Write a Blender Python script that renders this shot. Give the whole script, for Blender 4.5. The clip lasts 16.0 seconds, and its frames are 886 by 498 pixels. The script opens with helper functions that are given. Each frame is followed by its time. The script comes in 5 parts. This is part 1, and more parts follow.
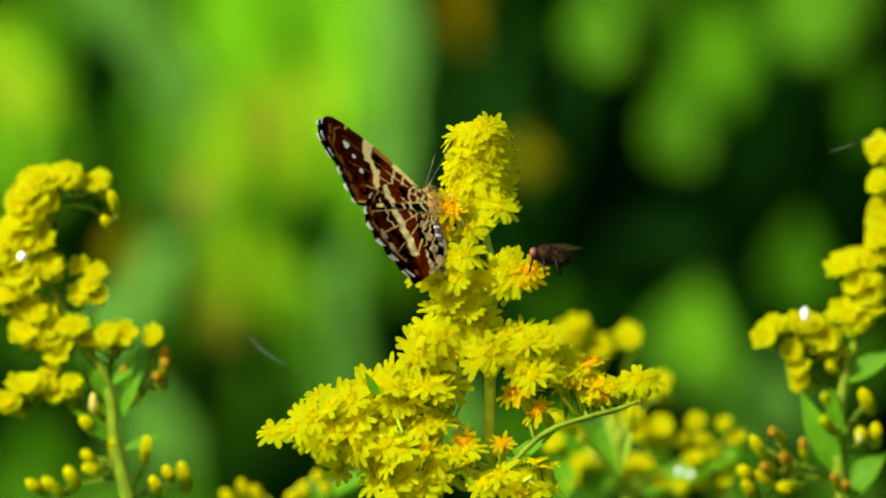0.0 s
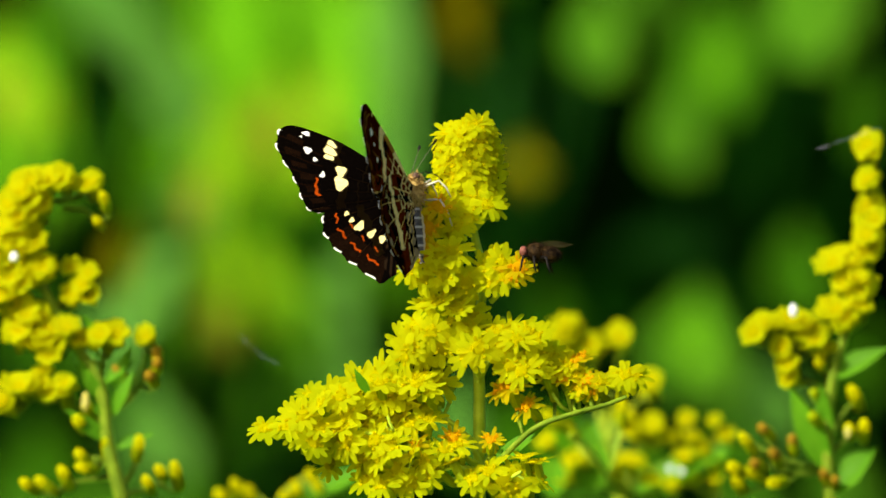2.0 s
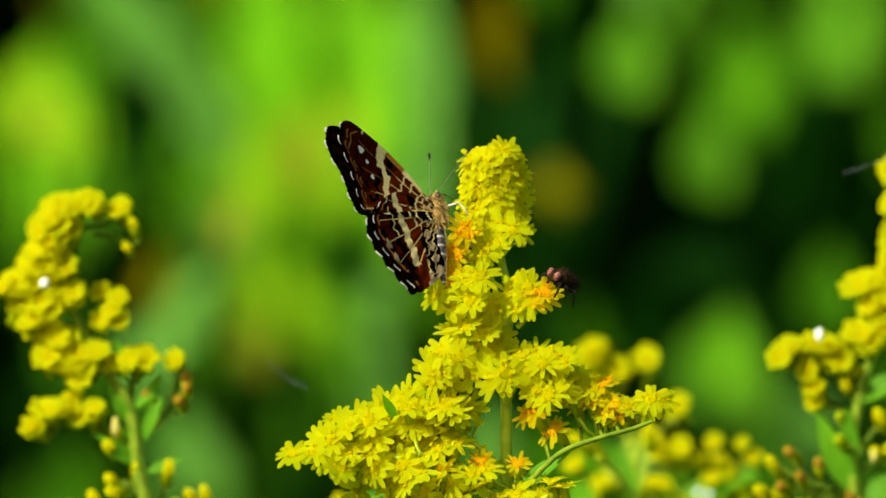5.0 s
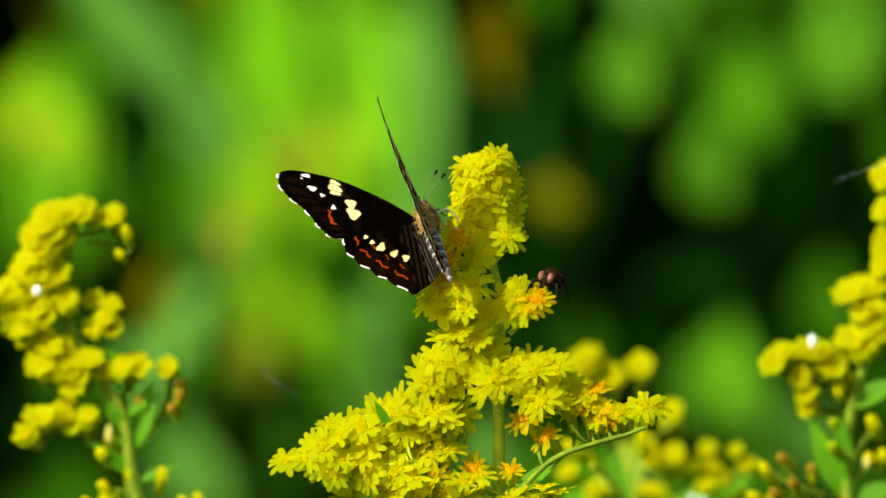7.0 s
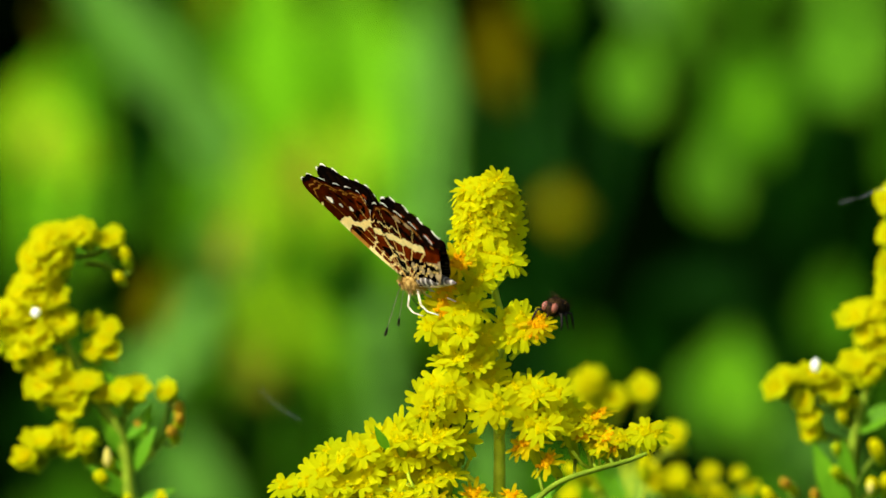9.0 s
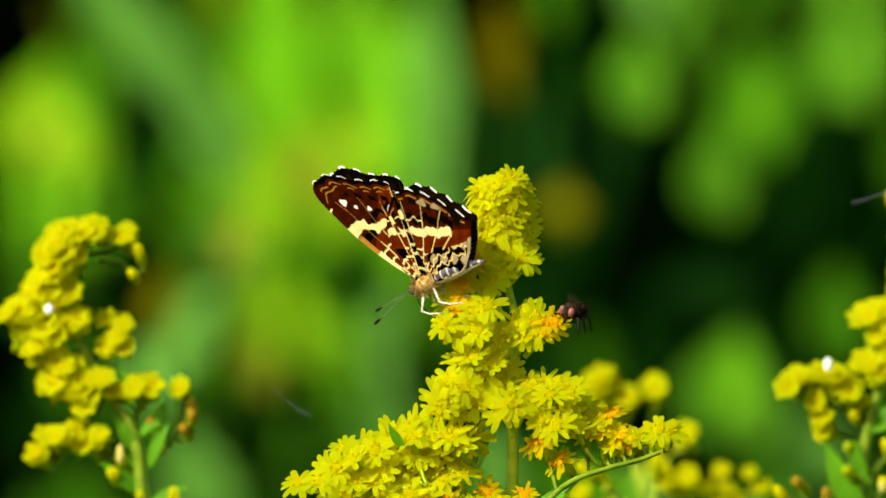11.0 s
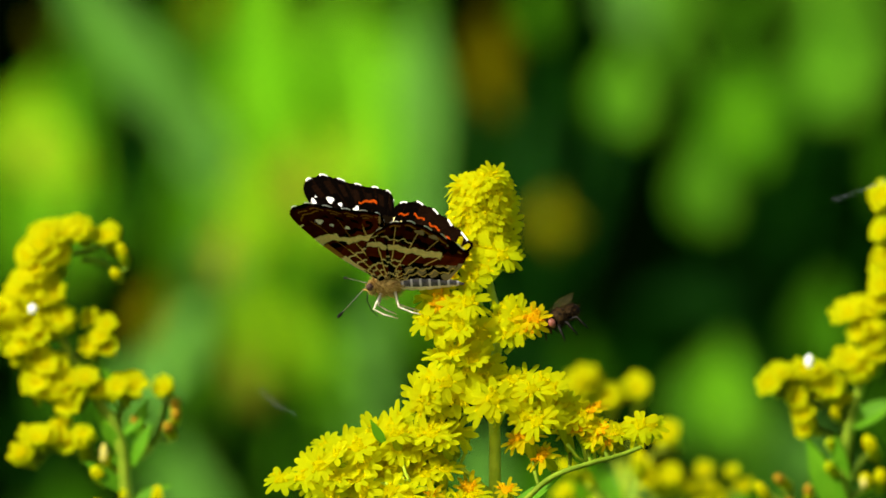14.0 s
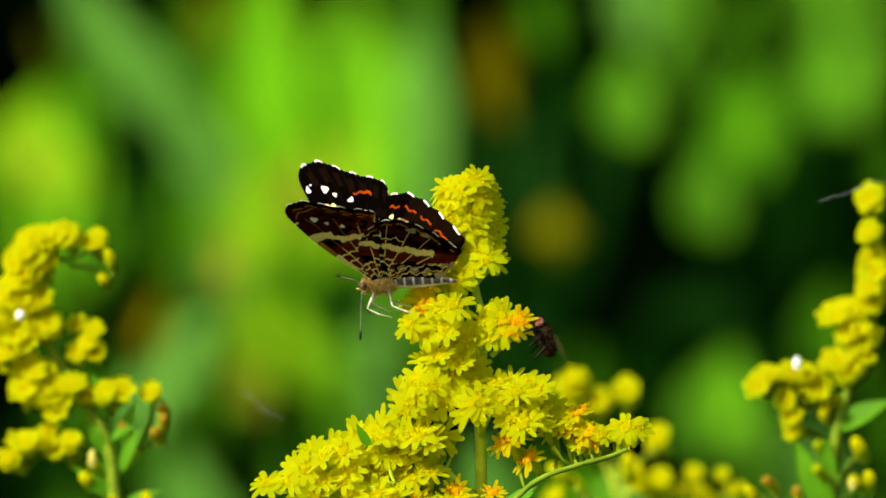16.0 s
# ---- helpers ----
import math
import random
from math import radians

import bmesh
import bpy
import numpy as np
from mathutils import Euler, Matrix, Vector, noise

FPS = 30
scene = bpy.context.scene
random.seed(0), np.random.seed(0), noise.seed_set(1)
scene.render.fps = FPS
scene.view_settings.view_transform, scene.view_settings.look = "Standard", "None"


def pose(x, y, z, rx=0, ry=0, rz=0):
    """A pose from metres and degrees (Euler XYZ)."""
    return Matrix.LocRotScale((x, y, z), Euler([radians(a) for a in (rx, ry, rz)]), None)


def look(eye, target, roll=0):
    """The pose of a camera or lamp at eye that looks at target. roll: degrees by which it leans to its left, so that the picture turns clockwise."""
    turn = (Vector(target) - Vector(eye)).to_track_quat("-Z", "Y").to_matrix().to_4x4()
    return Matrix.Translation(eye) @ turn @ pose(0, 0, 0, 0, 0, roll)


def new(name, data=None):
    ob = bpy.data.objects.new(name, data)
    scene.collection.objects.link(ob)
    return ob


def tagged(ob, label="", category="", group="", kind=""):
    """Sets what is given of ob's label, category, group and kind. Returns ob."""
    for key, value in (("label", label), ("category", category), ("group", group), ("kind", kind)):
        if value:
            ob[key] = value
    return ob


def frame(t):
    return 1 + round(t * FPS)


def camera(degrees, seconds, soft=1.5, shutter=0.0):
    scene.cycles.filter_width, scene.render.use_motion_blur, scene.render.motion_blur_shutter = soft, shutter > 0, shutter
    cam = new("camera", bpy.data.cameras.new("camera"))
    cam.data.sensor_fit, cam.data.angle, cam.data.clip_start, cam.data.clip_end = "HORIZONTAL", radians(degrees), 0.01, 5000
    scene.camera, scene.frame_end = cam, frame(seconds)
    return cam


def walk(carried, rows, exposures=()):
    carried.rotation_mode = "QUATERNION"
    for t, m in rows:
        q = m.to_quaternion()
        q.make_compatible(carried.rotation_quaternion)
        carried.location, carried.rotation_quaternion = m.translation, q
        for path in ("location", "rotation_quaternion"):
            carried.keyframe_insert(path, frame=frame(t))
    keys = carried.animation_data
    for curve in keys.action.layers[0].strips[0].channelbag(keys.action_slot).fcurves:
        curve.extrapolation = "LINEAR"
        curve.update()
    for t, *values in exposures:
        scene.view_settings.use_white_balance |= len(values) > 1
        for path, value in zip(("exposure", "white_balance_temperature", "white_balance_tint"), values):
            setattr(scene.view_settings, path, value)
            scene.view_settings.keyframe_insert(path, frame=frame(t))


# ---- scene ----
MM = 0.001
EYE = Vector((0.0, -1.5, 1.1))


# ---- camera: seconds, eye across / along / up (mm off EYE), turn across / up (thousandths of a radian), roll (degrees) ----
def aimed(x, y, z, ax, az, roll):
    eye = EYE + Vector((x, y, z)) * MM
    return look(eye, eye + Vector((ax * MM, 1.0, az * MM)), roll)


PATH = [
    (0, -3.62, 12.55, 1.85, 3.214, -2.160, 0.203),
    (0.5, -1.81, 10.36, -0.78, 2.609, -0.880, -0.014),
    (1, -0.01, 7.74, -2.32, 2.038, -0.216, -0.152),
    (1.5, 0.18, 6.17, -2.25, 1.914, -0.079, -0.142),
    (2, 0.14, 3.93, -1.78, 1.570, 0.074, -0.060),
    (2.5, 0.57, 3.32, -1.24, 0.791, 0.085, -0.116),
    (3, 0.23, -0.18, -0.77, 0.357, 0.203, -0.037),
    (3.5, 0.00, 0.00, 0.00, -0.000, -0.000, -0.000),
    (4, 0.61, -1.54, 0.23, -0.731, 0.162, -0.063),
    (6.5, 4.07, -6.56, -1.87, -2.581, 2.547, -0.259),
    (7, 4.33, -5.50, -1.62, -2.727, 2.503, -0.279),
    (7.5, 4.76, -1.88, 0.33, -3.000, 1.843, -0.186),
    (8, 5.51, -0.46, 1.53, -3.524, 1.830, -0.170),
    (8.5, 5.55, 2.70, 2.62, -3.624, 1.576, -0.163),
    (9, 5.60, 4.37, 2.82, -3.643, 1.451, -0.135),
    (11.5, 0.91, 2.12, 2.26, -1.869, 1.528, 0.120),
    (12, 0.23, 0.30, 1.33, -1.365, 1.746, 0.181),
    (12.5, 0.44, -2.02, 0.56, -1.310, 2.436, 0.207),
    (13, 1.63, -1.17, -0.68, -1.656, 3.330, -0.008),
    (13.5, 2.32, -3.21, -1.92, -1.623, 4.193, -0.058),
    (14, 4.29, -1.91, -2.85, -2.409, 4.801, -0.160),
    (14.5, 6.69, -3.36, -3.46, -3.455, 5.059, -0.171),
    (15, 8.26, -0.74, -4.41, -4.149, 5.902, -0.290),
    (15.5, 9.75, -3.93, -4.53, -4.903, 6.196, -0.375),
    (16, 10.47, -2.37, -4.83, -5.348, 6.380, -0.448),
]
cam = camera(3.9913, 16.0, 1.6)
cam.data.dof.use_dof = True
cam.data.dof.focus_distance = 1.497
cam.data.dof.aperture_fstop = 25.0
cam.data.dof.aperture_blades = 0
walk(cam, [(t, aimed(*p)) for t, *p in PATH])
scene.view_settings.exposure = 0.56
scene.cycles.max_bounces, scene.cycles.diffuse_bounces = 16, 12

# ---- light: a clear summer sky and one sun, high on the left behind the camera ----
TO_SUN = Vector((-0.585, -0.57, 0.575)).normalized()
world = bpy.data.worlds.new("sky")
scene.world = world
world.use_nodes = True
sky = world.node_tree.nodes.new("ShaderNodeTexSky")
sky.sky_type = "NISHITA"
sky.sun_disc = False
sky.dust_density = 3.0
sky.sun_elevation = math.asin(TO_SUN.z)
sky.sun_rotation = math.atan2(TO_SUN.x, TO_SUN.y)
back = world.node_tree.nodes["Background"]
back.inputs["Strength"].default_value = 0.112
world.node_tree.links.new(sky.outputs["Color"], back.inputs["Color"])
sun_data = bpy.data.lights.new("sun", "SUN")
sun_data.energy, sun_data.angle, sun_data.color = 4.2, radians(0.53), (1.0, 0.97, 0.88)
sun = new("sun", sun_data)
sun.matrix_basis = look(TO_SUN * 30, (0, 0, 0))


# ---- materials ----
def material(name, build):
    m = bpy.data.materials.new(name)
    m.use_nodes = True
    nt = m.node_tree
    nt.nodes.clear()
    out = nt.nodes.new("ShaderNodeOutputMaterial")
    nt.links.new(build(nt), out.inputs["Surface"])
    return m


def node(nt, kind, **values):
    n = nt.nodes.new(kind)
    for k, v in values.items():
        n.inputs[k.replace("_", " ")].default_value = v
    return n


def mixed(nt, factor, a, b):
    """A colour between a and b (colours or sockets) by a factor socket."""
    n = nt.nodes.new("ShaderNodeMix")
    n.data_type = "RGBA"
    nt.links.new(factor, n.inputs[0])
    for slot, v in ((6, a), (7, b)):
        if isinstance(v, tuple):
            n.inputs[slot].default_value = (*v, 1)
        else:
            nt.links.new(v, n.inputs[slot])
    return n.outputs[2]


def grain(nt, scale, low=0.35, high=0.65, detail=4.0):
    n = node(nt, "ShaderNodeTexNoise", Scale=scale, Detail=detail)
    co = nt.nodes.new("ShaderNodeTexCoord")
    nt.links.new(co.outputs["Object"], n.inputs["Vector"])
    r = node(nt, "ShaderNodeMapRange", From_Min=low, From_Max=high)
    nt.links.new(n.outputs["Fac"], r.inputs["Value"])
    return r.outputs["Result"]


def ripple(nt, height, strength, distance):
    b = node(nt, "ShaderNodeBump", Strength=strength, Distance=distance)
    nt.links.new(height, b.inputs["Height"])
    return b.outputs["Normal"]


def thin_plant(light, dark, through_colour, share, scale, rough=0.5, spread=0.25, gloss=0.07):
    """A leaf or petal: two colours in blotches, a tint of its own for each piece, fine relief, light coming through."""
    def build(nt):
        col = mixed(nt, grain(nt, scale), dark, light)
        info = nt.nodes.new("ShaderNodeObjectInfo")
        hsv = nt.nodes.new("ShaderNodeHueSaturation")
        v = node(nt, "ShaderNodeMapRange", To_Min=1 - spread, To_Max=1 + spread * 0.5)
        nt.links.new(info.outputs["Random"], v.inputs["Value"])
        nt.links.new(v.outputs["Result"], hsv.inputs["Value"])
        nt.links.new(col, hsv.inputs["Color"])
        p = node(nt, "ShaderNodeBsdfPrincipled", Roughness=rough)
        p.inputs["Specular IOR Level"].default_value = gloss
        nt.links.new(hsv.outputs["Color"], p.inputs["Base Color"])
        nt.links.new(ripple(nt, grain(nt, scale * 4), 0.25, 0.0002), p.inputs["Normal"])
        tr = node(nt, "ShaderNodeBsdfTranslucent", Color=(*through_colour, 1))
        m = node(nt, "ShaderNodeMixShader", Fac=share)
        nt.links.new(p.outputs[0], m.inputs[1])
        nt.links.new(tr.outputs[0], m.inputs[2])
        return m.outputs[0]
    return build


def solid(light, dark, scale, rough, metal=0.0, bump=0.3, deep=0.0002, gloss=0.3):
    def build(nt):
        p = node(nt, "ShaderNodeBsdfPrincipled", Roughness=rough, Metallic=metal)
        p.inputs["Specular IOR Level"].default_value = gloss
        nt.links.new(mixed(nt, grain(nt, scale), dark, light), p.inputs["Base Color"])
        nt.links.new(ripple(nt, grain(nt, scale * 3), bump, deep), p.inputs["Normal"])
        return p.outputs[0]
    return build


def scaled_wing(nt):
    """Wing scales: each face's own pattern, dusted, with a fine silky relief; light comes through where the wing is pale."""
    a = nt.nodes.new("ShaderNodeAttribute")
    a.attribute_name = "pattern"
    glow = nt.nodes.new("ShaderNodeAttribute")
    glow.attribute_name = "through"
    hsv = nt.nodes.new("ShaderNodeHueSaturation")
    v = node(nt, "ShaderNodeMapRange", To_Min=0.78, To_Max=1.12)
    nt.links.new(grain(nt, 2600, 0.3, 0.7), v.inputs["Value"])
    nt.links.new(v.outputs["Result"], hsv.inputs["Value"])
    nt.links.new(a.outputs["Color"], hsv.inputs["Color"])
    p = node(nt, "ShaderNodeBsdfPrincipled", Roughness=0.75)
    p.inputs["Specular IOR Level"].default_value = 0.0
    nt.links.new(hsv.outputs["Color"], p.inputs["Base Color"])
    nt.links.new(ripple(nt, grain(nt, 4200), 0.3, 0.00006), p.inputs["Normal"])
    tr = nt.nodes.new("ShaderNodeBsdfTranslucent")
    nt.links.new(glow.outputs["Color"], tr.inputs["Color"])
    m = nt.nodes.new("ShaderNodeMixShader")
    nt.links.new(a.outputs["Alpha"], m.inputs[0])
    nt.links.new(p.outputs[0], m.inputs[1])
    nt.links.new(tr.outputs[0], m.inputs[2])
    return m.outputs[0]


def ringed(nt):
    """The abdomen: dark scales with a pale ring at the end of each segment."""
    co = nt.nodes.new("ShaderNodeTexCoord")
    w = node(nt, "ShaderNodeTexWave", Scale=290.0, Distortion=0.4, Detail=1.0)
    w.bands_direction = "Y"
    nt.links.new(co.outputs["Object"], w.inputs["Vector"])
    r = node(nt, "ShaderNodeMapRange", From_Min=0.78, From_Max=0.92)
    nt.links.new(w.outputs["Fac"], r.inputs["Value"])
    p = node(nt, "ShaderNodeBsdfPrincipled", Roughness=0.5)
    dark = mixed(nt, grain(nt, 1800), (0.03, 0.024, 0.02), (0.11, 0.09, 0.075))
    nt.links.new(mixed(nt, r.outputs["Result"], dark, (0.45, 0.41, 0.34)), p.inputs["Base Color"])
    return p.outputs[0]


def clear_wing(nt):
    p = node(nt, "ShaderNodeBsdfPrincipled", Roughness=0.4)
    p.inputs["Specular IOR Level"].default_value = 0.112
    nt.links.new(mixed(nt, grain(nt, 900), (0.05, 0.035, 0.012), (0.12, 0.09, 0.03)), p.inputs["Base Color"])
    tr = nt.nodes.new("ShaderNodeBsdfTransparent")
    m = node(nt, "ShaderNodeMixShader", Fac=0.78)
    nt.links.new(p.outputs[0], m.inputs[1])
    nt.links.new(tr.outputs[0], m.inputs[2])
    return m.outputs[0]


PETAL = material("yellow_petal", thin_plant((0.58, 0.69, 0.005), (0.62, 0.66, 0.003), (0.93, 0.84, 0.001), 0.7, 700, 0.7, 0.04, 0.0))
FADED = material("faded_shaded_floret", thin_plant((0.84, 0.55, 0.004), (0.82, 0.46, 0.002), (0.95, 0.64, 0), 0.6, 700, 0.7, 0.12, 0.0))
AMBER = material("ageing_shaded_petal", thin_plant((0.66, 0.60, 0.005), (0.70, 0.54, 0.003), (0.93, 0.74, 0), 0.68, 700, 0.7, 0.08, 0.0))
DISC = material("flower_disc", thin_plant((0.62, 0.64, 0), (0.64, 0.59, 0), (0.93, 0.80, 0), 0.7, 1500, 0.7, 0.06, 0.0))
BRACT = material("green_bract", thin_plant((0.414, 0.486, 0), (0.27, 0.36, 0), (0.45, 0.54, 0), 0.3, 900))
STEM = material("green_stem", solid((0.46, 0.58, 0.03), (0.32, 0.44, 0.015), 600, 0.6, gloss=0.1))
# Darker copy of the green stem, with the shade on it put into the colour.
SHADED_STEM = material("shaded_green_stem", solid((0.19, 0.28, 0.012), (0.12, 0.19, 0.008), 600, 0.65, gloss=0.08))
LEAF = material("goldenrod_leaf", thin_plant((0.14, 0.37, 0.01), (0.09, 0.27, 0.006), (0.23, 0.6, 0), 0.35, 220))
BLADE = material("bright_blade", thin_plant((0.17, 0.47, 0.008), (0.12, 0.39, 0.004), (0.22, 0.6, 0), 0.12, 60))
SAGE = material("grey_green_blade", thin_plant((0.165, 0.42, 0.05), (0.13, 0.36, 0.04), (0.19, 0.48, 0.03), 0.12, 60))
LIME = material("yellow_green_leaf", thin_plant((0.25, 0.48, 0.008), (0.19, 0.42, 0.005), (0.4, 0.65, 0), 0.12, 60))
FRESH = material("fresh_green_leaf", thin_plant((0.11, 0.31, 0.012), (0.08, 0.255, 0.008), (0.13, 0.37, 0), 0.12, 60))
BROAD = material("broad_leaf", thin_plant((0.072, 0.245, 0.005), (0.05, 0.18, 0.003), (0.075, 0.3, 0), 0.12, 60))
# Leaf green with the shade among the weeds put into the colour.
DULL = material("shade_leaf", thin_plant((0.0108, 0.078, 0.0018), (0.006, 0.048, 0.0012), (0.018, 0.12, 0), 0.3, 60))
GOLDEN = material("old_gold_petal", thin_plant((0.36, 0.34, 0.0), (0.30, 0.27, 0.0), (0.36, 0.32, 0.0), 0.35, 300, 0.6, 0.1))
TAWNY = material("tawny_bud", thin_plant((0.5, 0.3, 0.01), (0.32, 0.2, 0.01), (0.5, 0.3, 0), 0.3, 500, 0.6, 0.15))
# Darker still: leaf colour that paints shaded gaps among the weeds.
DIM = material("dark_shade_leaf", thin_plant((0.007, 0.045, 0.0008), (0.004, 0.03, 0.0005), (0.01, 0.06, 0), 0.12, 60))
WITHERED = material("withered_leaf", thin_plant((0.22, 0.19, 0), (0.15, 0.13, 0), (0.25, 0.21, 0), 0.3, 60))
YELLOWING = material("yellowing_leaf", thin_plant((0.34, 0.37, 0.02), (0.27, 0.30, 0.015), (0.4, 0.4, 0), 0.12, 60))
# Near-black green: the shade inside the hedge is put into its leaf colour.
HEDGE = material("shade_toned_hedge_leaf", thin_plant((0.0016, 0.012, 0.0004), (0.0006, 0.0055, 0.0002), (0.0011, 0.011, 0), 0.2, 30, 0.9, 0.3, 0.0))
HEDGE_SHADE = material("hedge_shade_backing", solid((0.003, 0.009, 0.002), (0.0015, 0.004, 0.001), 20, 0.95, 0.0, 0.8, 0.02, 0.0))
SOIL = material("meadow_soil", solid((0.035, 0.085, 0.012), (0.025, 0.045, 0.01), 6, 0.95, 0.0, 0.6, 0.02))
BARK = material("bark", solid((0.09, 0.06, 0.04), (0.04, 0.03, 0.02), 60, 0.9, 0.0, 0.6, 0.004))
WING = material("wing_scales", scaled_wing)
FUR = material("golden_brown_fur", solid((0.62, 0.42, 0.12), (0.30, 0.17, 0.04), 2500, 0.85, gloss=0.05))
RINGS = material("ringed_abdomen", ringed)
BELLY = material("cream_belly", solid((0.82, 0.72, 0.46), (0.55, 0.44, 0.24), 1400, 0.8, gloss=0.05))
PALE = material("cream_leg", solid((0.75, 0.68, 0.5), (0.5, 0.42, 0.28), 1500, 0.5))
DARK = material("dark_chitin", solid((0.012, 0.009, 0.006), (0.005, 0.004, 0.003), 1500, 0.5, gloss=0.12))
EYEMAT = material("brown_eye", solid((0.14, 0.07, 0.04), (0.06, 0.03, 0.02), 3000, 0.2))
FLYHIDE = material("grey_brown_bristly_hide", solid((0.045, 0.024, 0.006), (0.003, 0.0015, 0.0008), 1600, 0.6, gloss=0.05))
REDEYE = material("red_brown_eye", solid((0.30, 0.10, 0.06), (0.16, 0.05, 0.03), 3000, 0.25))
FLYWING = material("clear_fly_wing", clear_wing)
STRAW = material("straw_yellow_floret", thin_plant((0.8, 0.74, 0.2), (0.7, 0.62, 0.1), (0.8, 0.7, 0.1), 0.4, 900, 0.6, 0.05, 0.0))
# White paint for the glints on the flower heads.
GLINT = material("bleached_floret", solid((0.9, 0.9, 0.82), (0.8, 0.8, 0.7), 900, 0.5))
SILK = material("silk", solid((0.8, 0.85, 0.85), (0.6, 0.65, 0.65), 300, 0.25))


# ---- building helpers ----
def mesh_of(name, verts, faces, mats, slots=None, smooth=True):
    me = bpy.data.meshes.new(name)
    me.from_pydata([tuple(v) for v in verts], [], faces)
    for m in mats:
        me.materials.append(m)
    if slots:
        me.polygons.foreach_set("material_index", slots)
    if smooth:
        me.polygons.foreach_set("use_smooth", [True] * len(me.polygons))
    me.update()
    return me


def part(name, me, parent, m=None, label=""):
    """One mesh under a thing or a part; m is its pose in its parent's space."""
    ob = new(name, me)
    ob.parent = parent
    if m is not None:
        ob.matrix_basis = m
    return tagged(ob, label)


class Shape:
    """Gathers tubes, leaves and lumps into one mesh."""

    def __init__(self):
        self.v, self.f, self.s = [], [], []

    def add(self, verts, faces, slot=0):
        n = len(self.v)
        self.v += [Vector(p) for p in verts]
        self.f += [tuple(n + i for i in q) for q in faces]
        self.s += [slot] * len(faces)

    def tube(self, pts, radii, sides=6, slot=0):
        pts = [Vector(p) for p in pts]
        if isinstance(radii, (int, float)):
            radii = [radii] * len(pts)
        verts, faces = [], []
        side = None
        for i, p in enumerate(pts):
            d = (pts[min(i + 1, len(pts) - 1)] - pts[max(i - 1, 0)]).normalized()
            if side is None:
                side = d.orthogonal().normalized()
            side = (side - d * side.dot(d)).normalized()
            other = d.cross(side)
            for k in range(sides):
                a = 2 * math.pi * k / sides
                verts.append(p + (side * math.cos(a) + other * math.sin(a)) * radii[i])
        for i in range(len(pts) - 1):
            for k in range(sides):
                a, b = i * sides + k, i * sides + (k + 1) % sides
                faces.append((a, b, b + sides, a + sides))
        faces.append(tuple(range(sides))[::-1])
        faces.append(tuple(range((len(pts) - 1) * sides, len(pts) * sides)))
        self.add(verts, faces, slot)

    def lump(self, centre, size, rings=8, sides=12, m=None, slot=0):
        """An ellipsoid of half sizes size."""
        verts, faces = [], []
        for i in range(rings + 1):
            a = math.pi * i / rings
            r = max(math.sin(a), 0.02)
            for k in range(sides):
                b = 2 * math.pi * k / sides
                q = Vector((r * math.cos(b) * size[0], r * math.sin(b) * size[1], math.cos(a) * size[2]))
                verts.append(Vector(centre) + (m @ q if m else q))
        for i in range(rings):
            for k in range(sides):
                a, b = i * sides + k, i * sides + (k + 1) % sides
                faces.append((a, a + sides, b + sides, b))
        self.add(verts, faces, slot)

    def leaf(self, m, length, width, bend=0.25, fold=0.2, steps=6, slot=0, shape=0.9, base=0.12):
        """A leaf or petal that starts at m's origin, grows along its y and faces its z."""
        verts, faces = [], []
        for i in range(steps + 1):
            t = i / steps
            w = width * 0.5 * max(math.sin(math.pi * min(1, base + (1 - base) * t) ** shape), 0.03)
            y = length * (t - 0.15 * bend * t * t)
            z = -bend * length * t * t
            for u in (-1, -0.5, 0, 0.5, 1):
                verts.append(m @ Vector((u * w, y, z + fold * w * abs(u))))
        for i in range(steps):
            for k in range(4):
                a = i * 5 + k
                faces.append((a, a + 1, a + 6, a + 5))
        self.add(verts, faces, slot)

    def petal(self, m, length, width, bend, fold=0.2, slot=0):
        """A strap-shaped ray petal with a rounded tip."""
        verts, faces = [], []
        outline = ((0.0, 0.5), (0.25, 0.95), (0.5, 1.0), (0.75, 0.95), (0.92, 0.72), (1.0, 0.3))
        for t, k in outline:
            w = width * 0.5 * k
            for u in (-1, 0, 1):
                verts.append(m @ Vector((u * w, length * (t - 0.15 * bend * t * t), fold * w * abs(u) - bend * length * t * t)))
        for i in range(len(outline) - 1):
            for k in range(2):
                a = i * 3 + k
                faces.append((a, a + 1, a + 4, a + 3))
        self.add(verts, faces, slot)

    def mesh(self, name, mats, smooth=True):
        return mesh_of(name, self.v, self.f, mats, self.s, smooth)


def smooth_line(pts, n):
    """Points along a Catmull-Rom line through pts."""
    p = np.array([pts[0], *pts, pts[-1]], float)
    out = []
    for i in range(1, len(p) - 2):
        for t in np.linspace(0, 1, n, endpoint=False):
            out.append(0.5 * (2 * p[i] + (p[i + 1] - p[i - 1]) * t + (2 * p[i - 1] - 5 * p[i] + 4 * p[i + 1] - p[i + 2]) * t * t
                              + (3 * p[i] - p[i - 1] - 3 * p[i + 1] + p[i + 2]) * t ** 3))
    out.append(p[-2])
    return np.array(out)


def spread(u, v, y):
    """The place y metres behind the flower's plane, on the sight line that crosses that plane u mm across and v mm up."""
    k = 1 + y / 1.5
    return Vector((u * MM * k, y, EYE.z + v * MM * k))


def toward(direction, roll=0.0):
    """A turn whose z points along direction."""
    return Vector(direction).to_track_quat("Z", "Y").to_matrix().to_4x4() @ Matrix.Rotation(roll, 4, "Z")


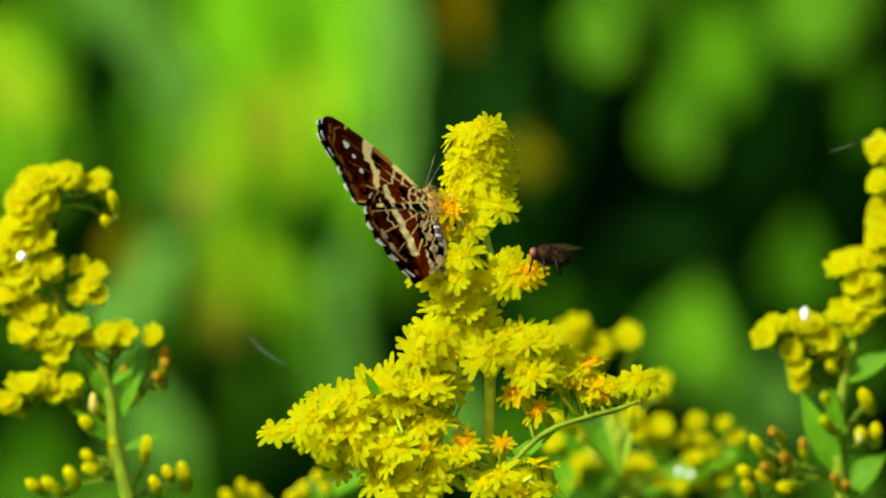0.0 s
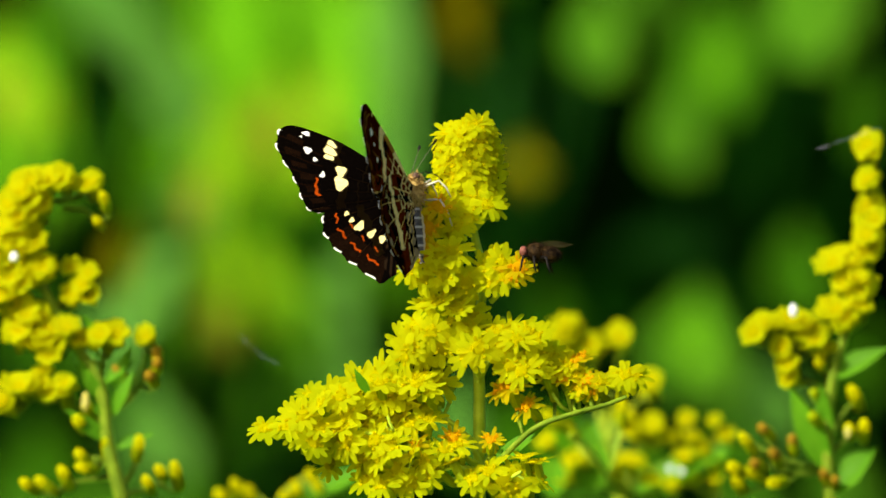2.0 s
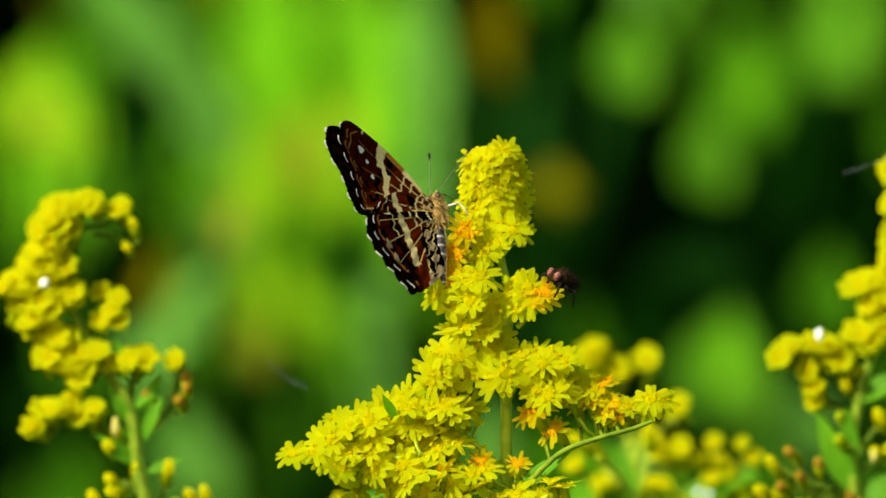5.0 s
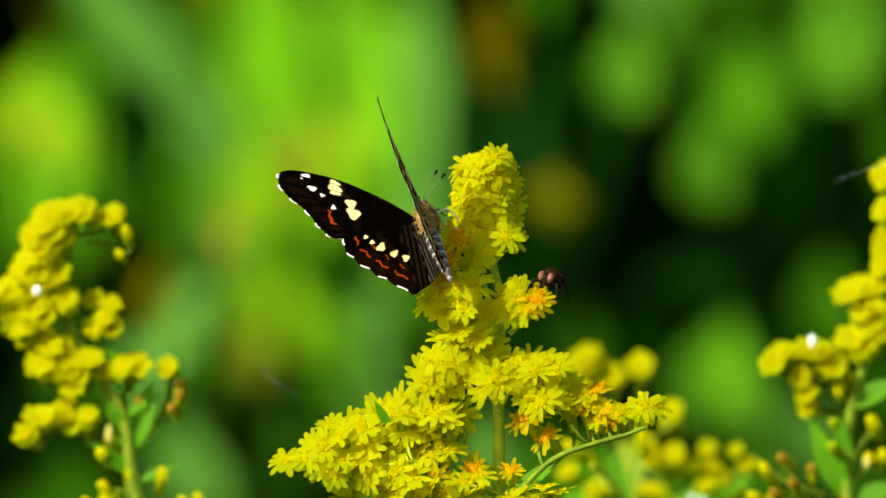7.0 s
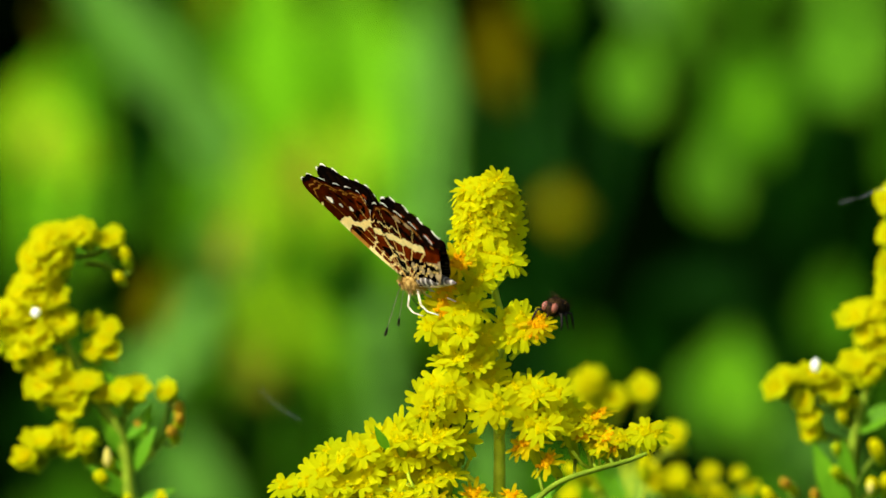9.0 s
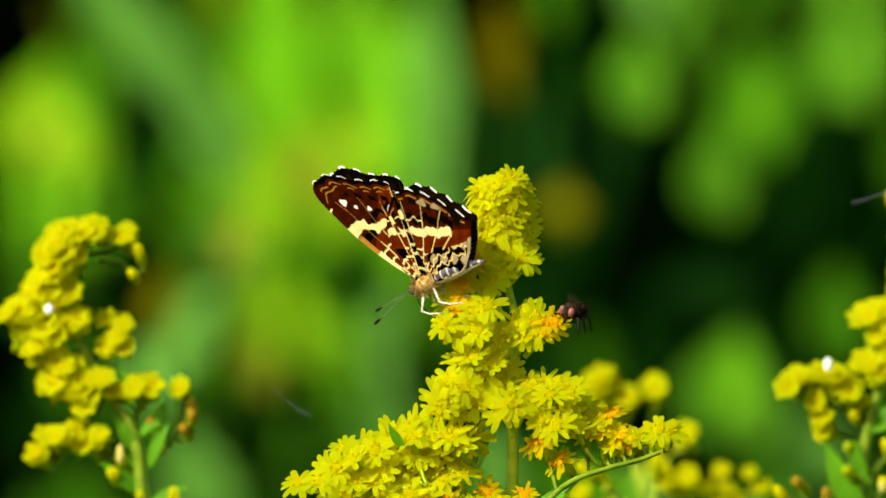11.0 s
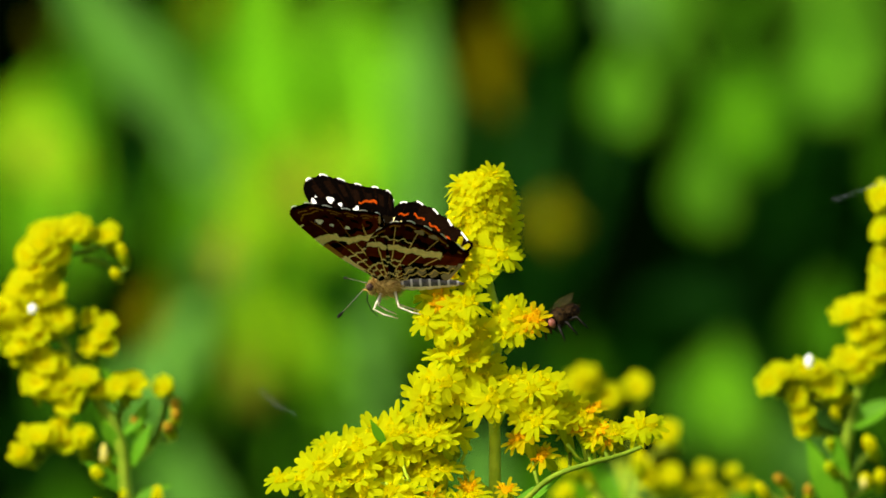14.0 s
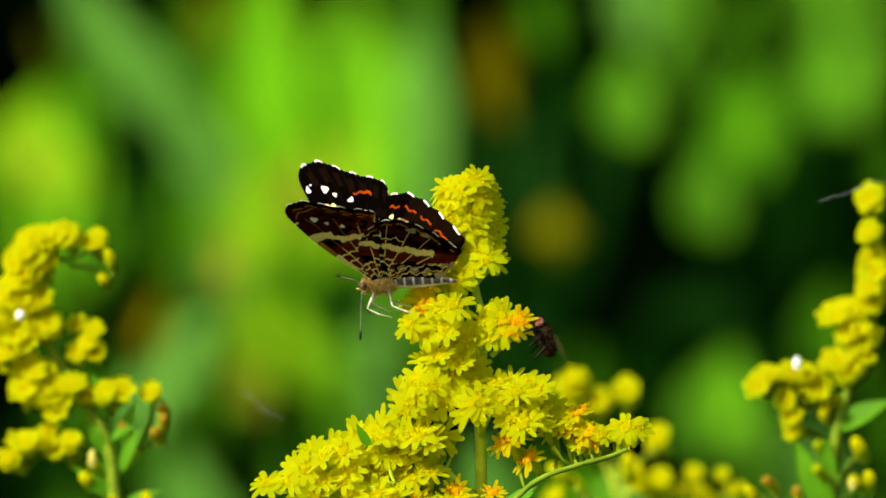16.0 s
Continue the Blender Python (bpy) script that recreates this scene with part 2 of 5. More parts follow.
# ---- ground: one sheet to the horizon ----
def ground_sheet():
    verts, faces = [], []
    edge = [-400, -120, -40, -15, -8, -5, -3.5, -2.5, -1.8, -1.2, -0.8, -0.4, 0, 0.4, 0.8, 1.2, 1.8, 2.5, 3.5, 5, 8, 15, 40, 120, 400]
    n = len(edge)
    for y in edge:
        for x in edge:
            verts.append((x, y, 0.03 * noise.noise(Vector((x, y, 0)) * 0.9) - 0.02))
    for j in range(n - 1):
        for i in range(n - 1):
            a = j * n + i
            faces.append((a, a + 1, a + n + 1, a + n))
    ob = new("ground", mesh_of("ground", verts, faces, [SOIL]))
    tagged(ob, "meadow soil under grass and tall weeds", "ground", kind="structure")


def meadow_grass():
    rng = random.Random(4)
    s = Shape()
    for i in range(17000):
        x, y = rng.gauss(0, 3.0), rng.gauss(-0.6, 2.6)
        if y > 2.7:
            continue
        if abs(x) < 0.35 and y < -1.0:
            continue
        h = rng.uniform(0.12, 0.42) * (0.55 if y < -0.5 else 1.0)
        m = Matrix.Translation((x, y, -0.03)) @ Matrix.Rotation(rng.uniform(0, 6.28), 4, "Z") @ Matrix.Rotation(radians(rng.uniform(62, 88)), 4, "X")
        s.leaf(m, h, rng.uniform(0.005, 0.011), rng.uniform(0.1, 0.45), 0.3, 4, 0, 0.8, 0.3)
    tagged(new("grass", s.mesh("grass", [BROAD])), "green meadow grass round the goldenrod stems", "grass", kind="stuff")


def hedge():
    """A dense evergreen hedge behind the weeds: trunks and many small leaves through its whole depth. Its shade is
    painted near black.
    """
    rng = random.Random(9)
    base = new("hedge")
    tagged(base, "dense hedge behind the weeds, its shade painted as near-black green", "hedge")
    base.location = (0.3, 3.0, 0)
    leaves = Shape()
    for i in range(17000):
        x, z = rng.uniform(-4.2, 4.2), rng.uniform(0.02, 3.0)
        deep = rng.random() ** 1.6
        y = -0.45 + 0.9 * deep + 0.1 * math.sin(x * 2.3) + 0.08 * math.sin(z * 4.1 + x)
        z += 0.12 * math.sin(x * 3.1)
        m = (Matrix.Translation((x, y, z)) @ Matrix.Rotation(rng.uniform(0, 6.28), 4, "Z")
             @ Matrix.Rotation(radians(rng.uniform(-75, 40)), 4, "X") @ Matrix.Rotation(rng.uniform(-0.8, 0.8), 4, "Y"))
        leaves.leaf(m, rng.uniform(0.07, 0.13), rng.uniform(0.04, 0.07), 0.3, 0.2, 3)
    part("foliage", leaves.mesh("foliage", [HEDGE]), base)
    # An added near-black sheet stands for the shade deep in the hedge.
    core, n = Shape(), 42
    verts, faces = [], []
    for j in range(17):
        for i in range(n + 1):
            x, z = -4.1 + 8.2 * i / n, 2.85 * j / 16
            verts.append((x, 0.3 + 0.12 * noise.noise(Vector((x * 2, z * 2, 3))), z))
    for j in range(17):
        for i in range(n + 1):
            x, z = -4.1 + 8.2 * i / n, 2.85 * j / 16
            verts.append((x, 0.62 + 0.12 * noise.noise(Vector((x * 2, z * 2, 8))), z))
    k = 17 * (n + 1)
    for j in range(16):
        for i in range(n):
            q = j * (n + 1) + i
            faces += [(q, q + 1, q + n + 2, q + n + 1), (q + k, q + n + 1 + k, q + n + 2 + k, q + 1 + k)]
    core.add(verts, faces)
    part("dense_core", core.mesh("dense_core", [HEDGE_SHADE]), base)
    for i in range(9):
        x = -4 + i + rng.uniform(-0.2, 0.2)
        t = Shape()
        t.tube([(x, 0.25, -0.05), (x + 0.05, 0.3, 0.7), (x - 0.04, 0.25, 1.9)], [0.05, 0.035, 0.012], 7)
        part("trunk", t.mesh("trunk", [BARK]), base)


ground_sheet()
meadow_grass()
hedge()


# ---- goldenrod ----
def head_mesh(seed, petals, reach, wide, droop, faded=False, disc=7):
    """A goldenrod flower head: green cup, ray petals, a tuft of small tube florets. Its mouth is at the origin and faces z."""
    rng = random.Random(seed)
    s = Shape()
    s.tube([(0, 0, -3.0 * MM), (0, 0, -2.4 * MM), (0, 0, -1.0 * MM), (0, 0, 0.1 * MM)], [0.25 * MM, 0.55 * MM, 0.62 * MM, 0.6 * MM], 7, 1)
    for i in range(petals):
        a = 2 * math.pi * (i + rng.uniform(-0.3, 0.3)) / petals
        tilt = radians(rng.uniform(2, 26) - droop)
        m = (Matrix.Rotation(a, 4, "Z") @ Matrix.Translation((0, 0.5 * MM, 0)) @ Matrix.Rotation(tilt, 4, "X"))
        s.petal(m, reach * rng.uniform(0.75, 1.15) * MM, wide * rng.uniform(0.8, 1.2) * MM, rng.uniform(0.0, 0.28), 0.08)
    s.lump((0, 0, 0.1 * MM), (0.8 * MM, 0.8 * MM, 0.22 * MM), 6, 9, None, 2)
    for i in range(disc):
        a, r = i * 2.4 + rng.uniform(-0.4, 0.4), 0.85 * math.sqrt((i + 0.5) / disc) * MM
        p = Vector((r * math.cos(a), r * math.sin(a), 0.2 * MM))
        lean = Vector((p.x * 0.6, p.y * 0.6, rng.uniform(0.12, 0.3) * MM))
        s.tube([p, p + lean], [0.1 * MM, 0.2 * MM], 5, 2)
    return s.mesh("flower_head", [AMBER if faded else PETAL, BRACT, DISC if not faded else FADED], False)


def bud_mesh(seed, yellow, tip=None):
    """A closed or just opening bud: a green cup of bracts with a coloured tip."""
    fat = random.Random(seed).uniform(0.92, 1.08)
    s = Shape()
    s.tube([(0, 0, -2.6 * MM), (0, 0, -2.0 * MM), (0, 0, -0.8 * MM), (0, 0, 0)], [0.3 * MM, 0.7 * fat * MM, 0.8 * fat * MM, 0.7 * MM], 7, 1)
    s.lump((0, 0, 0.1 * MM), (0.78 * MM, 0.78 * MM, 1.15 * yellow * MM), 6, 8)
    return s.mesh("bud", [tip or PETAL, BRACT])


HEADS = [head_mesh(i, n, r, w, d) for i, (n, r, w, d) in enumerate(
    [(12, 2.0, 0.74, 0), (11, 2.15, 0.7, 6), (13, 1.95, 0.72, 3), (11, 2.1, 0.74, 14), (13, 1.95, 0.7, -6), (12, 2.0, 0.74, 18)])]
OLD_SHADED = [head_mesh(20 + i, 11, 1.8, 0.55, 12 * i, True, 14) for i in range(3)]
ROUND = [head_mesh(30 + i, 11, 1.6, 1.15, -20, False, 8) for i in range(3)]
BUDS = [bud_mesh(40 + i, 1.0 + 0.25 * i) for i in range(3)]
OLDBUD = [bud_mesh(50 + i, 0.9 + 0.2 * i, TAWNY) for i in range(2)]
GREENBUD = [bud_mesh(60, 0.8, BRACT)]


def nearest(line, p):
    d = np.linalg.norm(line - np.array(p), axis=1)
    return int(np.argmin(d))


class Goldenrod:
    def __init__(self, base, label, seed, bark=None):
        self.base = Vector(base)
        self.bark = bark or STEM
        self.thing = tagged(new("goldenrod"), label, "wildflower", "goldenrods")
        self.thing.location = self.base
        self.rng = random.Random(seed)

    def stalk(self, name, pts, r0, r1, heads=(), sides=7, bark=None):
        """One stem or branch through pts (world), with the short stalks of its heads."""
        line = smooth_line(pts, 8)
        s = Shape()
        n = len(line)
        s.tube([Vector(p) - self.base for p in line], [r0 + (r1 - r0) * i / (n - 1) for i in range(n)], sides)
        for p, d in heads:
            foot = p - d * 2.6 * MM
            i = max(nearest(line, foot) - 2, 0)
            a = Vector(line[i])
            mid = a.lerp(foot, 0.55) - Vector((0, 0, 0.12 * (foot - a).length))
            k = Shape()
            k.tube([q - a for q in (a, mid, foot)], [0.24 * MM, 0.2 * MM, 0.26 * MM], 5)
            part("flower_stalk", k.mesh("flower_stalk", [bark or self.bark]), self.thing, Matrix.Translation(a - self.base))
        part(name, s.mesh(name, [bark or self.bark]), self.thing)

    def head(self, p, d, meshes, size=1.0, name="flower_head"):
        m = Matrix.Translation(p - self.base) @ toward(d, self.rng.uniform(0, 6.28)) @ Matrix.Scale(size, 4)
        return part(name, self.rng.choice(meshes), self.thing, m)

    def spray(self, line, spots, y, meshes, depth=2.5, size=1.0, facing=(-0.3, -0.7, 0.7), name="flower_head", twig=(0.36, 0.22), thick=0.0, behind=3.5, bark=None):
        """A branch with a head at each spot (mm across, mm up), scattered a little in depth."""
        pts = [spread(u, v, y + (dy + behind) * MM) for u, v, dy in line]
        flat = smooth_line(pts, 8)
        heads = []
        for u, v in spots:
            p = spread(u, v, y + self.rng.uniform(-depth, depth * 0.4) * MM)
            near = Vector(flat[nearest(flat, p)])
            out = (p - near)
            out = out.normalized() if out.length > 1e-6 else Vector((0, 0, 1))
            d = (out * 0.5 + Vector(facing) + Vector([self.rng.gauss(0, 0.22) for _ in range(3)])).normalized()
            heads.append((p, d))
            self.head(p, d, meshes, size * self.rng.uniform(0.9, 1.1), name)
            for _ in range(int(thick + self.rng.random())):
                q = p + Vector((self.rng.gauss(0, 1.4), self.rng.uniform(0.4, 3.2), self.rng.gauss(0, 1.3))) * MM
                e = (d + Vector([self.rng.gauss(0, 0.5) for _ in range(3)])).normalized()
                heads.append((q, e))
                self.head(q, e, meshes, size, name)
        self.stalk("branch", pts, twig[0] * MM, twig[1] * MM, heads, bark=bark)

    def clump(self, line, lobes, y, meshes, size=0.8, facing=(-0.4, -0.6, 0.75), name="flower_head", depth=2.5):
        """A branch whose heads crowd in lobes: (mm across, mm up, half width, half height, heads)."""
        spots = []
        for u, v, ru, rv, n in lobes:
            n = n if n < 4 else n * 3 // 2
            for i in range(n):
                a, r = i * 2.4 + self.rng.uniform(-0.3, 0.3), math.sqrt((i + 0.3) / n)
                spots.append((u + ru * r * math.cos(a), v + rv * r * math.sin(a)))
        self.spray(line, spots, y, meshes, depth, size, facing, name)

    def leaf(self, p, direction, length, width, face=(0, -0.4, 1), bend=0.25):
        y = Vector(direction).normalized()
        x = y.cross(Vector(face)).normalized()
        z = x.cross(y)
        m = Matrix((x, y, z)).transposed().to_4x4()
        s = Shape()
        s.leaf(m, length, width, bend, 0.25, 8, 0, 0.85, 0.08)
        part("leaf", s.mesh("leaf", [LEAF]), self.thing, Matrix.Translation(Vector(p) - self.base))

    def lower_stem(self, top, r=1.6):
        """The stem from the ground up to top, with its long narrow leaves."""
        top = Vector(top)
        pts = [self.base, self.base.lerp(top, 0.35) + Vector((0.012, 0.006, 0)), self.base.lerp(top, 0.75) + Vector((0.006, -0.004, 0)), top]
        self.stalk("stem", pts, r * 1.7 * MM, r * 0.5 * MM)
        line = smooth_line(pts, 8)
        for i in range(26):
            k = 0.12 + 0.8 * i / 26
            p = Vector(line[int(k * (len(line) - 1))])
            a = i * 2.4 + self.rng.uniform(-0.3, 0.3)
            self.leaf(p, (math.cos(a), math.sin(a), self.rng.uniform(0.1, 0.6)), self.rng.uniform(0.05, 0.10) * (1.15 - 0.5 * k), 0.011, (0, 0, 1), self.rng.uniform(0.2, 0.6))


def floret_or_glint(g, p, r=0.5, tall=1.1, white=True):
    """A pale floret, or if white a lump that paints a glint; r is its half width in mm."""
    s = Shape()
    s.lump((0, 0, 0), (r * MM, r * 0.8 * MM, r * tall * MM), 7, 10)
    part("bleached_floret", s.mesh("bleached_floret", [GLINT if white else STRAW]), g.thing, Matrix.Translation(p - g.base), "white lump painted as a glint on a flower head" if white else "pale straw-yellow floret")


def centre_goldenrod():
    g = Goldenrod((0.02, 0.03, 0), "goldenrod in full bright yellow bloom carrying the butterfly", 1)
    g.lower_stem(spread(*(6.67, -30.93), 0.002), 1.7)
    g.stalk("stem", [spread(u, v, y) for u, v, y in [(6.7, -30.9, .002), (6.7, -23.9, .001), (6.7, -17.3, 0), (6.4, -13.3, .001), (6.9, -8.6, .002), (7.3, -4.6, .003), (6.3, -0.6, .004), (5.5, 4.1, .004), (5.2, 10.1, .004)]], 0.8 * MM, 0.4 * MM)
    # the dense spike at the top: heads all round the stem
    for i in range(84):
        h = (i + 0.5) / 84
        a = i * 2.39996 + g.rng.uniform(-0.3, 0.3)
        r = (2.75 if h > 0.12 else 2.2) * g.rng.uniform(0.9, 1.06)
        slant = 1 + 0.12 * math.cos(a) * h
        p = spread(4.95, 7.6, 0.003) + Vector((r * math.cos(a), r * math.sin(a), (-4.2 + 8.6 * h) * slant)) * MM
        d = Vector((0.75 * math.cos(a) - 0.2, 0.75 * math.sin(a) - 0.2, 0.35 + 0.6 * max(0, h - 0.5)))
        d = (d + Vector([g.rng.gauss(0, 0.16) for _ in range(3)])).normalized()
        g.head(p, d, HEADS, g.rng.uniform(0.78, 0.92))
    for i in range(20):
        a, r = i * 2.39996, 2.75 * math.sqrt((i + 0.3) / 20)
        p = spread(4.95, 7.6, 0.003) + Vector((r * math.cos(a), r * math.sin(a), 4.7 + 0.22 * r * math.cos(a) + g.rng.uniform(-0.3, 0.3))) * MM
        d = Vector((0.22 * r * math.cos(a) - 0.1, 0.22 * r * math.sin(a) - 0.35, 0.9)).normalized()
        g.head(p, d, HEADS, g.rng.uniform(0.78, 0.9))
    g.spray([(5.2, 9.1, 2), (5.6, 11.1, 1), (5.9, 12.4, 0)], [(5.9, 13.0)], 0.001, HEADS, 0.5, 0.85, (0, -0.2, 1))
    g.spray([(6.1, 4.1, 2), (7.1, 6.1, 2), (7.9, 8.1, 1)], [(8.3, 9.9), (8.3, 7.6), (8.2, 5.6)], 0.002, HEADS, 0.5, 0.85, (0.5, -0.7, 0.3))
    g.spray([(6.3, 1.1, 2), (7.3, 2.7, 2), (8.1, 3.3, 1)], [(8.5, 3.4)], 0.002, HEADS, 0.5, 0.9, (0.6, -0.6, -0.3))
    # loose heads below the spike, beside the butterfly and the fly
    g.spray([(6.4, -7.9, 2), (5.6, -3.9, 1), (4.4, 0.1, 1), (4.1, 2.7, 2)], [(4.3, 1.1), (3.6, 0.2), (5.5, 1.9), (3.2, 3.1), (6.4, 3.9), (7.7, 3.5), (1.9, 3.5)], -0.002, HEADS, 2, 0.9, (-0.3, -0.75, 0.5))
    g.spray([(6.7, -9.3, 1), (7.7, -6.6, 0), (9.2, -4.3, -1), (10.7, -3.6, -1)], [(8.1, -2.5), (7.1, -3.9), (9.4, -3.3), (8.3, -5.3), (9.7, -4.9)], -0.004, HEADS, 1.5, 0.92, (-0.1, -0.75, 0.6))
    g.spray([(8.1, -7.9, 1), (9.7, -6.3, 0), (10.9, -4.7, -1)], [(10.9, -4.5), (11.4, -3.8)], -0.005, OLD_SHADED[:2], 1, 1.1, (0.15, -0.8, 0.5))
    g.spray([(6.5, -9.9, 1), (5.9, -7.9, 0), (5.3, -6.3, -1)], [(5.3, -5.7)], -0.004, HEADS, 1, 1.05, (-0.15, -0.9, 0.3))
    # the loose tuft under the butterfly
    g.spray([(6.3, -9.9, 2), (4.1, -7.9, 0), (1.7, -5.9, -1), (-0.6, -4.6, -1)], [(-1.6, -4.1), (0.1, -5.0), (2.5, -4.7), (2.1, -2.5), (3.6, -1.9)], -0.005, HEADS, 1.5, 0.98, (-0.25, -0.8, 0.5))
    g.spray([(6.4, -8.9, 3), (4.4, -6.9, 3), (2.4, -4.9, 2), (0.8, -3.3, 2)], [(1.1, -3.3), (-0.8, -1.4), (-0.6, 1.5)], 0.001, HEADS, 1.2, 1.1, (-0.2, -0.8, 0.45))
    # Ageing orange heads here also paint the orange shade beside the butterfly.
    g.spray([(6.2, -8.3, 3), (4.0, -5.9, 3), (2.2, -1.9, 2), (1.6, 2.1, 2)], [(0.3, -1.8), (0.6, 0.8), (2.0, 3.4)], -0.003, OLD_SHADED, 0.6, 1.2, (-0.2, -0.85, 0.35))
    # middle tiers
    g.spray([(6.5, -14.6, 0), (4.4, -12.6, -2), (1.7, -10.6, -3), (-0.6, -8.6, -3)], [(0.4, -8.5), (1.9, -7.9), (-0.8, -10.6), (1.1, -11.4), (-1.3, -13.1), (3.2, -9.9), (4.4, -10.6), (4.1, -8.6), (5.2, -11.4), (2.5, -13.3), (0.1, -14.3), (-2.1, -14.3)], -0.004, HEADS, 3, 1.0, (-0.3, -0.7, 0.6), thick=0.7)
    g.spray([(6.7, -16.6, 0), (6.1, -15.3, -2), (5.5, -14.3, -3)], [(5.3, -14.3), (6.7, -13.3)], -0.007, HEADS, 1, 1.0, (-0.15, -0.9, 0.35))
    g.spray([(6.7, -17.3, 0), (8.1, -14.6, -2), (10.1, -13.3, -3), (12.4, -12.3, -3)], [(8.7, -11.4), (10.4, -11.0), (12.3, -11.4), (13.4, -12.1), (9.7, -13.8), (11.9, -13.6), (13.4, -13.6), (8.1, -12.6), (11.1, -12.3), (11.7, -16.1), (13.7, -15.1), (10.3, -15.4)], -0.004, HEADS, 3, 0.95, (-0.2, -0.7, 0.6), thick=0.5)
    # the long arm that reaches out on the butterfly's side
    g.spray([(6.7, -24.9, 0), (3.7, -22.3, -2), (0.4, -19.9, -3), (-4.3, -18.3, -4), (-9.6, -18.6, -4), (-14.4, -20.9, -3), (-17.0, -21.8, -3)], [(-16.0, -22.5), (-15.0, -21.3), (-14.9, -23.4), (-14.0, -21.2), (-13.8, -23.6), (-12.1, -22.5), (-10.7, -20.5), (-11.5, -24.8), (-9.5, -19.0), (-7.8, -18.2), (-6.1, -17.5), (-4.7, -19.2), (-7.5, -21.2), (-8.8, -22.2), (-3.7, -17.5), (-2.3, -19.0), (0.7, -18.2), (-0.6, -17.5), (-5.6, -20.8), (-4.0, -21.2), (-2.2, -21.2), (-0.9, -19.5), (-12.8, -24.4)], -0.002, HEADS, 4, 0.98, (-0.3, -0.65, 0.7), thick=0.4)
    g.spray([(6.7, -27.3, 0), (3.1, -25.3, -3), (-1.6, -23.9, -5), (-6.9, -23.3, -6)], [(-8.8, -24.5), (-7.1, -26.2), (-5.6, -24.2), (-5.6, -27.5), (-3.7, -24.8), (-3.1, -27.5), (-4.7, -29.5), (-1.2, -29.5), (-6.7, -28.8), (-2.2, -23.2), (-7.5, -23.5), (-4.0, -22.8), (-5.0, -26.2), (-2.8, -29.2), (-8.8, -21.2), (-6.9, -22.5), (-5.2, -22.3), (-9.5, -22.8), (-3.6, -19.5), (-5.0, -17.5), (-8.1, -23.2), (-1.5, -22.2), (-0.6, -21.2)], -0.003, HEADS, 3, 1.0, (-0.3, -0.65, 0.7), thick=0.7)
    g.spray([(6.7, -28.6, 0), (4.4, -27.3, -4), (1.1, -25.6, -5)], [(0.2, -26.3), (2.6, -25.4), (2.0, -27.8), (4.1, -24.8), (0.6, -28.2), (-1.1, -25.5), (3.7, -26.8)], -0.004, HEADS + OLD_SHADED[:1], 2, 0.95, (-0.3, -0.65, 0.7))
    # the bent arm on the fly's side, some heads fading
    g.spray([(7.7, -28.5, 0), (9.9, -25.8, -2), (13.4, -22.7, -3), (17.7, -21.1, -3), (21.4, -20.1, -2), (24.1, -19.1, -2)], [(9.4, -18.3), (10.4, -17.8), (12.4, -20.1), (15.2, -17.3), (16.7, -16.9), (18.2, -14.8), (20.1, -18.1), (19.2, -17.3)], -0.003, OLD_SHADED, 2, 1.15, (-0.15, -0.8, 0.5), twig=(0.4, 0.25), behind=0, bark=SHADED_STEM)
    g.spray([(17.7, -21.1, -3), (20.4, -20.3, -3), (22.7, -19.6, -3), (24.4, -17.6, -3)], [(22.3, -16.7), (23.9, -16.5), (25.1, -16.6), (21.2, -17.4), (18.5, -18.1), (17.1, -15.1), (16.1, -15.9), (18.5, -16.6), (14.4, -16.6), (23.4, -17.3)], -0.003, HEADS, 2, 0.85, (-0.1, -0.75, 0.6))
    g.spray([(7.1, -27.3, 0), (5.1, -23.6, -2), (3.1, -21.9, -3), (1.1, -20.7, -3)], [(1.4, -17.4), (0.1, -16.6), (0.4, -18.3), (-1.3, -17.3)], -0.003, HEADS, 2, 1.0, (-0.2, -0.75, 0.55))
    g.spray([(6.9, -28.6, 0), (8.1, -25.9, -2), (8.3, -24.7, -2)], [(8.1, -24.1), (3.6, -23.9), (-0.8, -24.7)], -0.004, OLD_SHADED, 1, 0.9, (-0.2, -0.8, 0.5))
    g.spray([(7.1, -29.9, 0), (9.1, -29.3, -4), (11.7, -27.9, -6)], [(7.9, -27.8), (10.5, -27.8), (13.7, -28.7), (5.9, -28.7), (9.4, -29.3), (12.1, -26.3), (11.7, -29.3), (13.4, -26.9), (7.7, -29.3), (10.4, -29.9)], -0.005, HEADS, 2, 1.0, (-0.3, -0.65, 0.7))
    g.spray([(7.1, -29.3, 2), (7.6, -27.3, 1), (8.1, -24.9, 1)], [(8.1, -24.5), (7.4, -24.7)], 0.001, OLD_SHADED, 1, 0.7)
    g.leaf(spread(*(8.07, -27.27), 0.0), (0.9, -0.2, 0.75), 0.0085, 0.002, (-0.5, -1, 0.4), 0.1)
    g.leaf(spread(*(-6.27, -18.60), -0.006), (-0.5, -0.4, 0.8), 0.0035, 0.0012, (-0.5, -1, 0.4), 0.1)


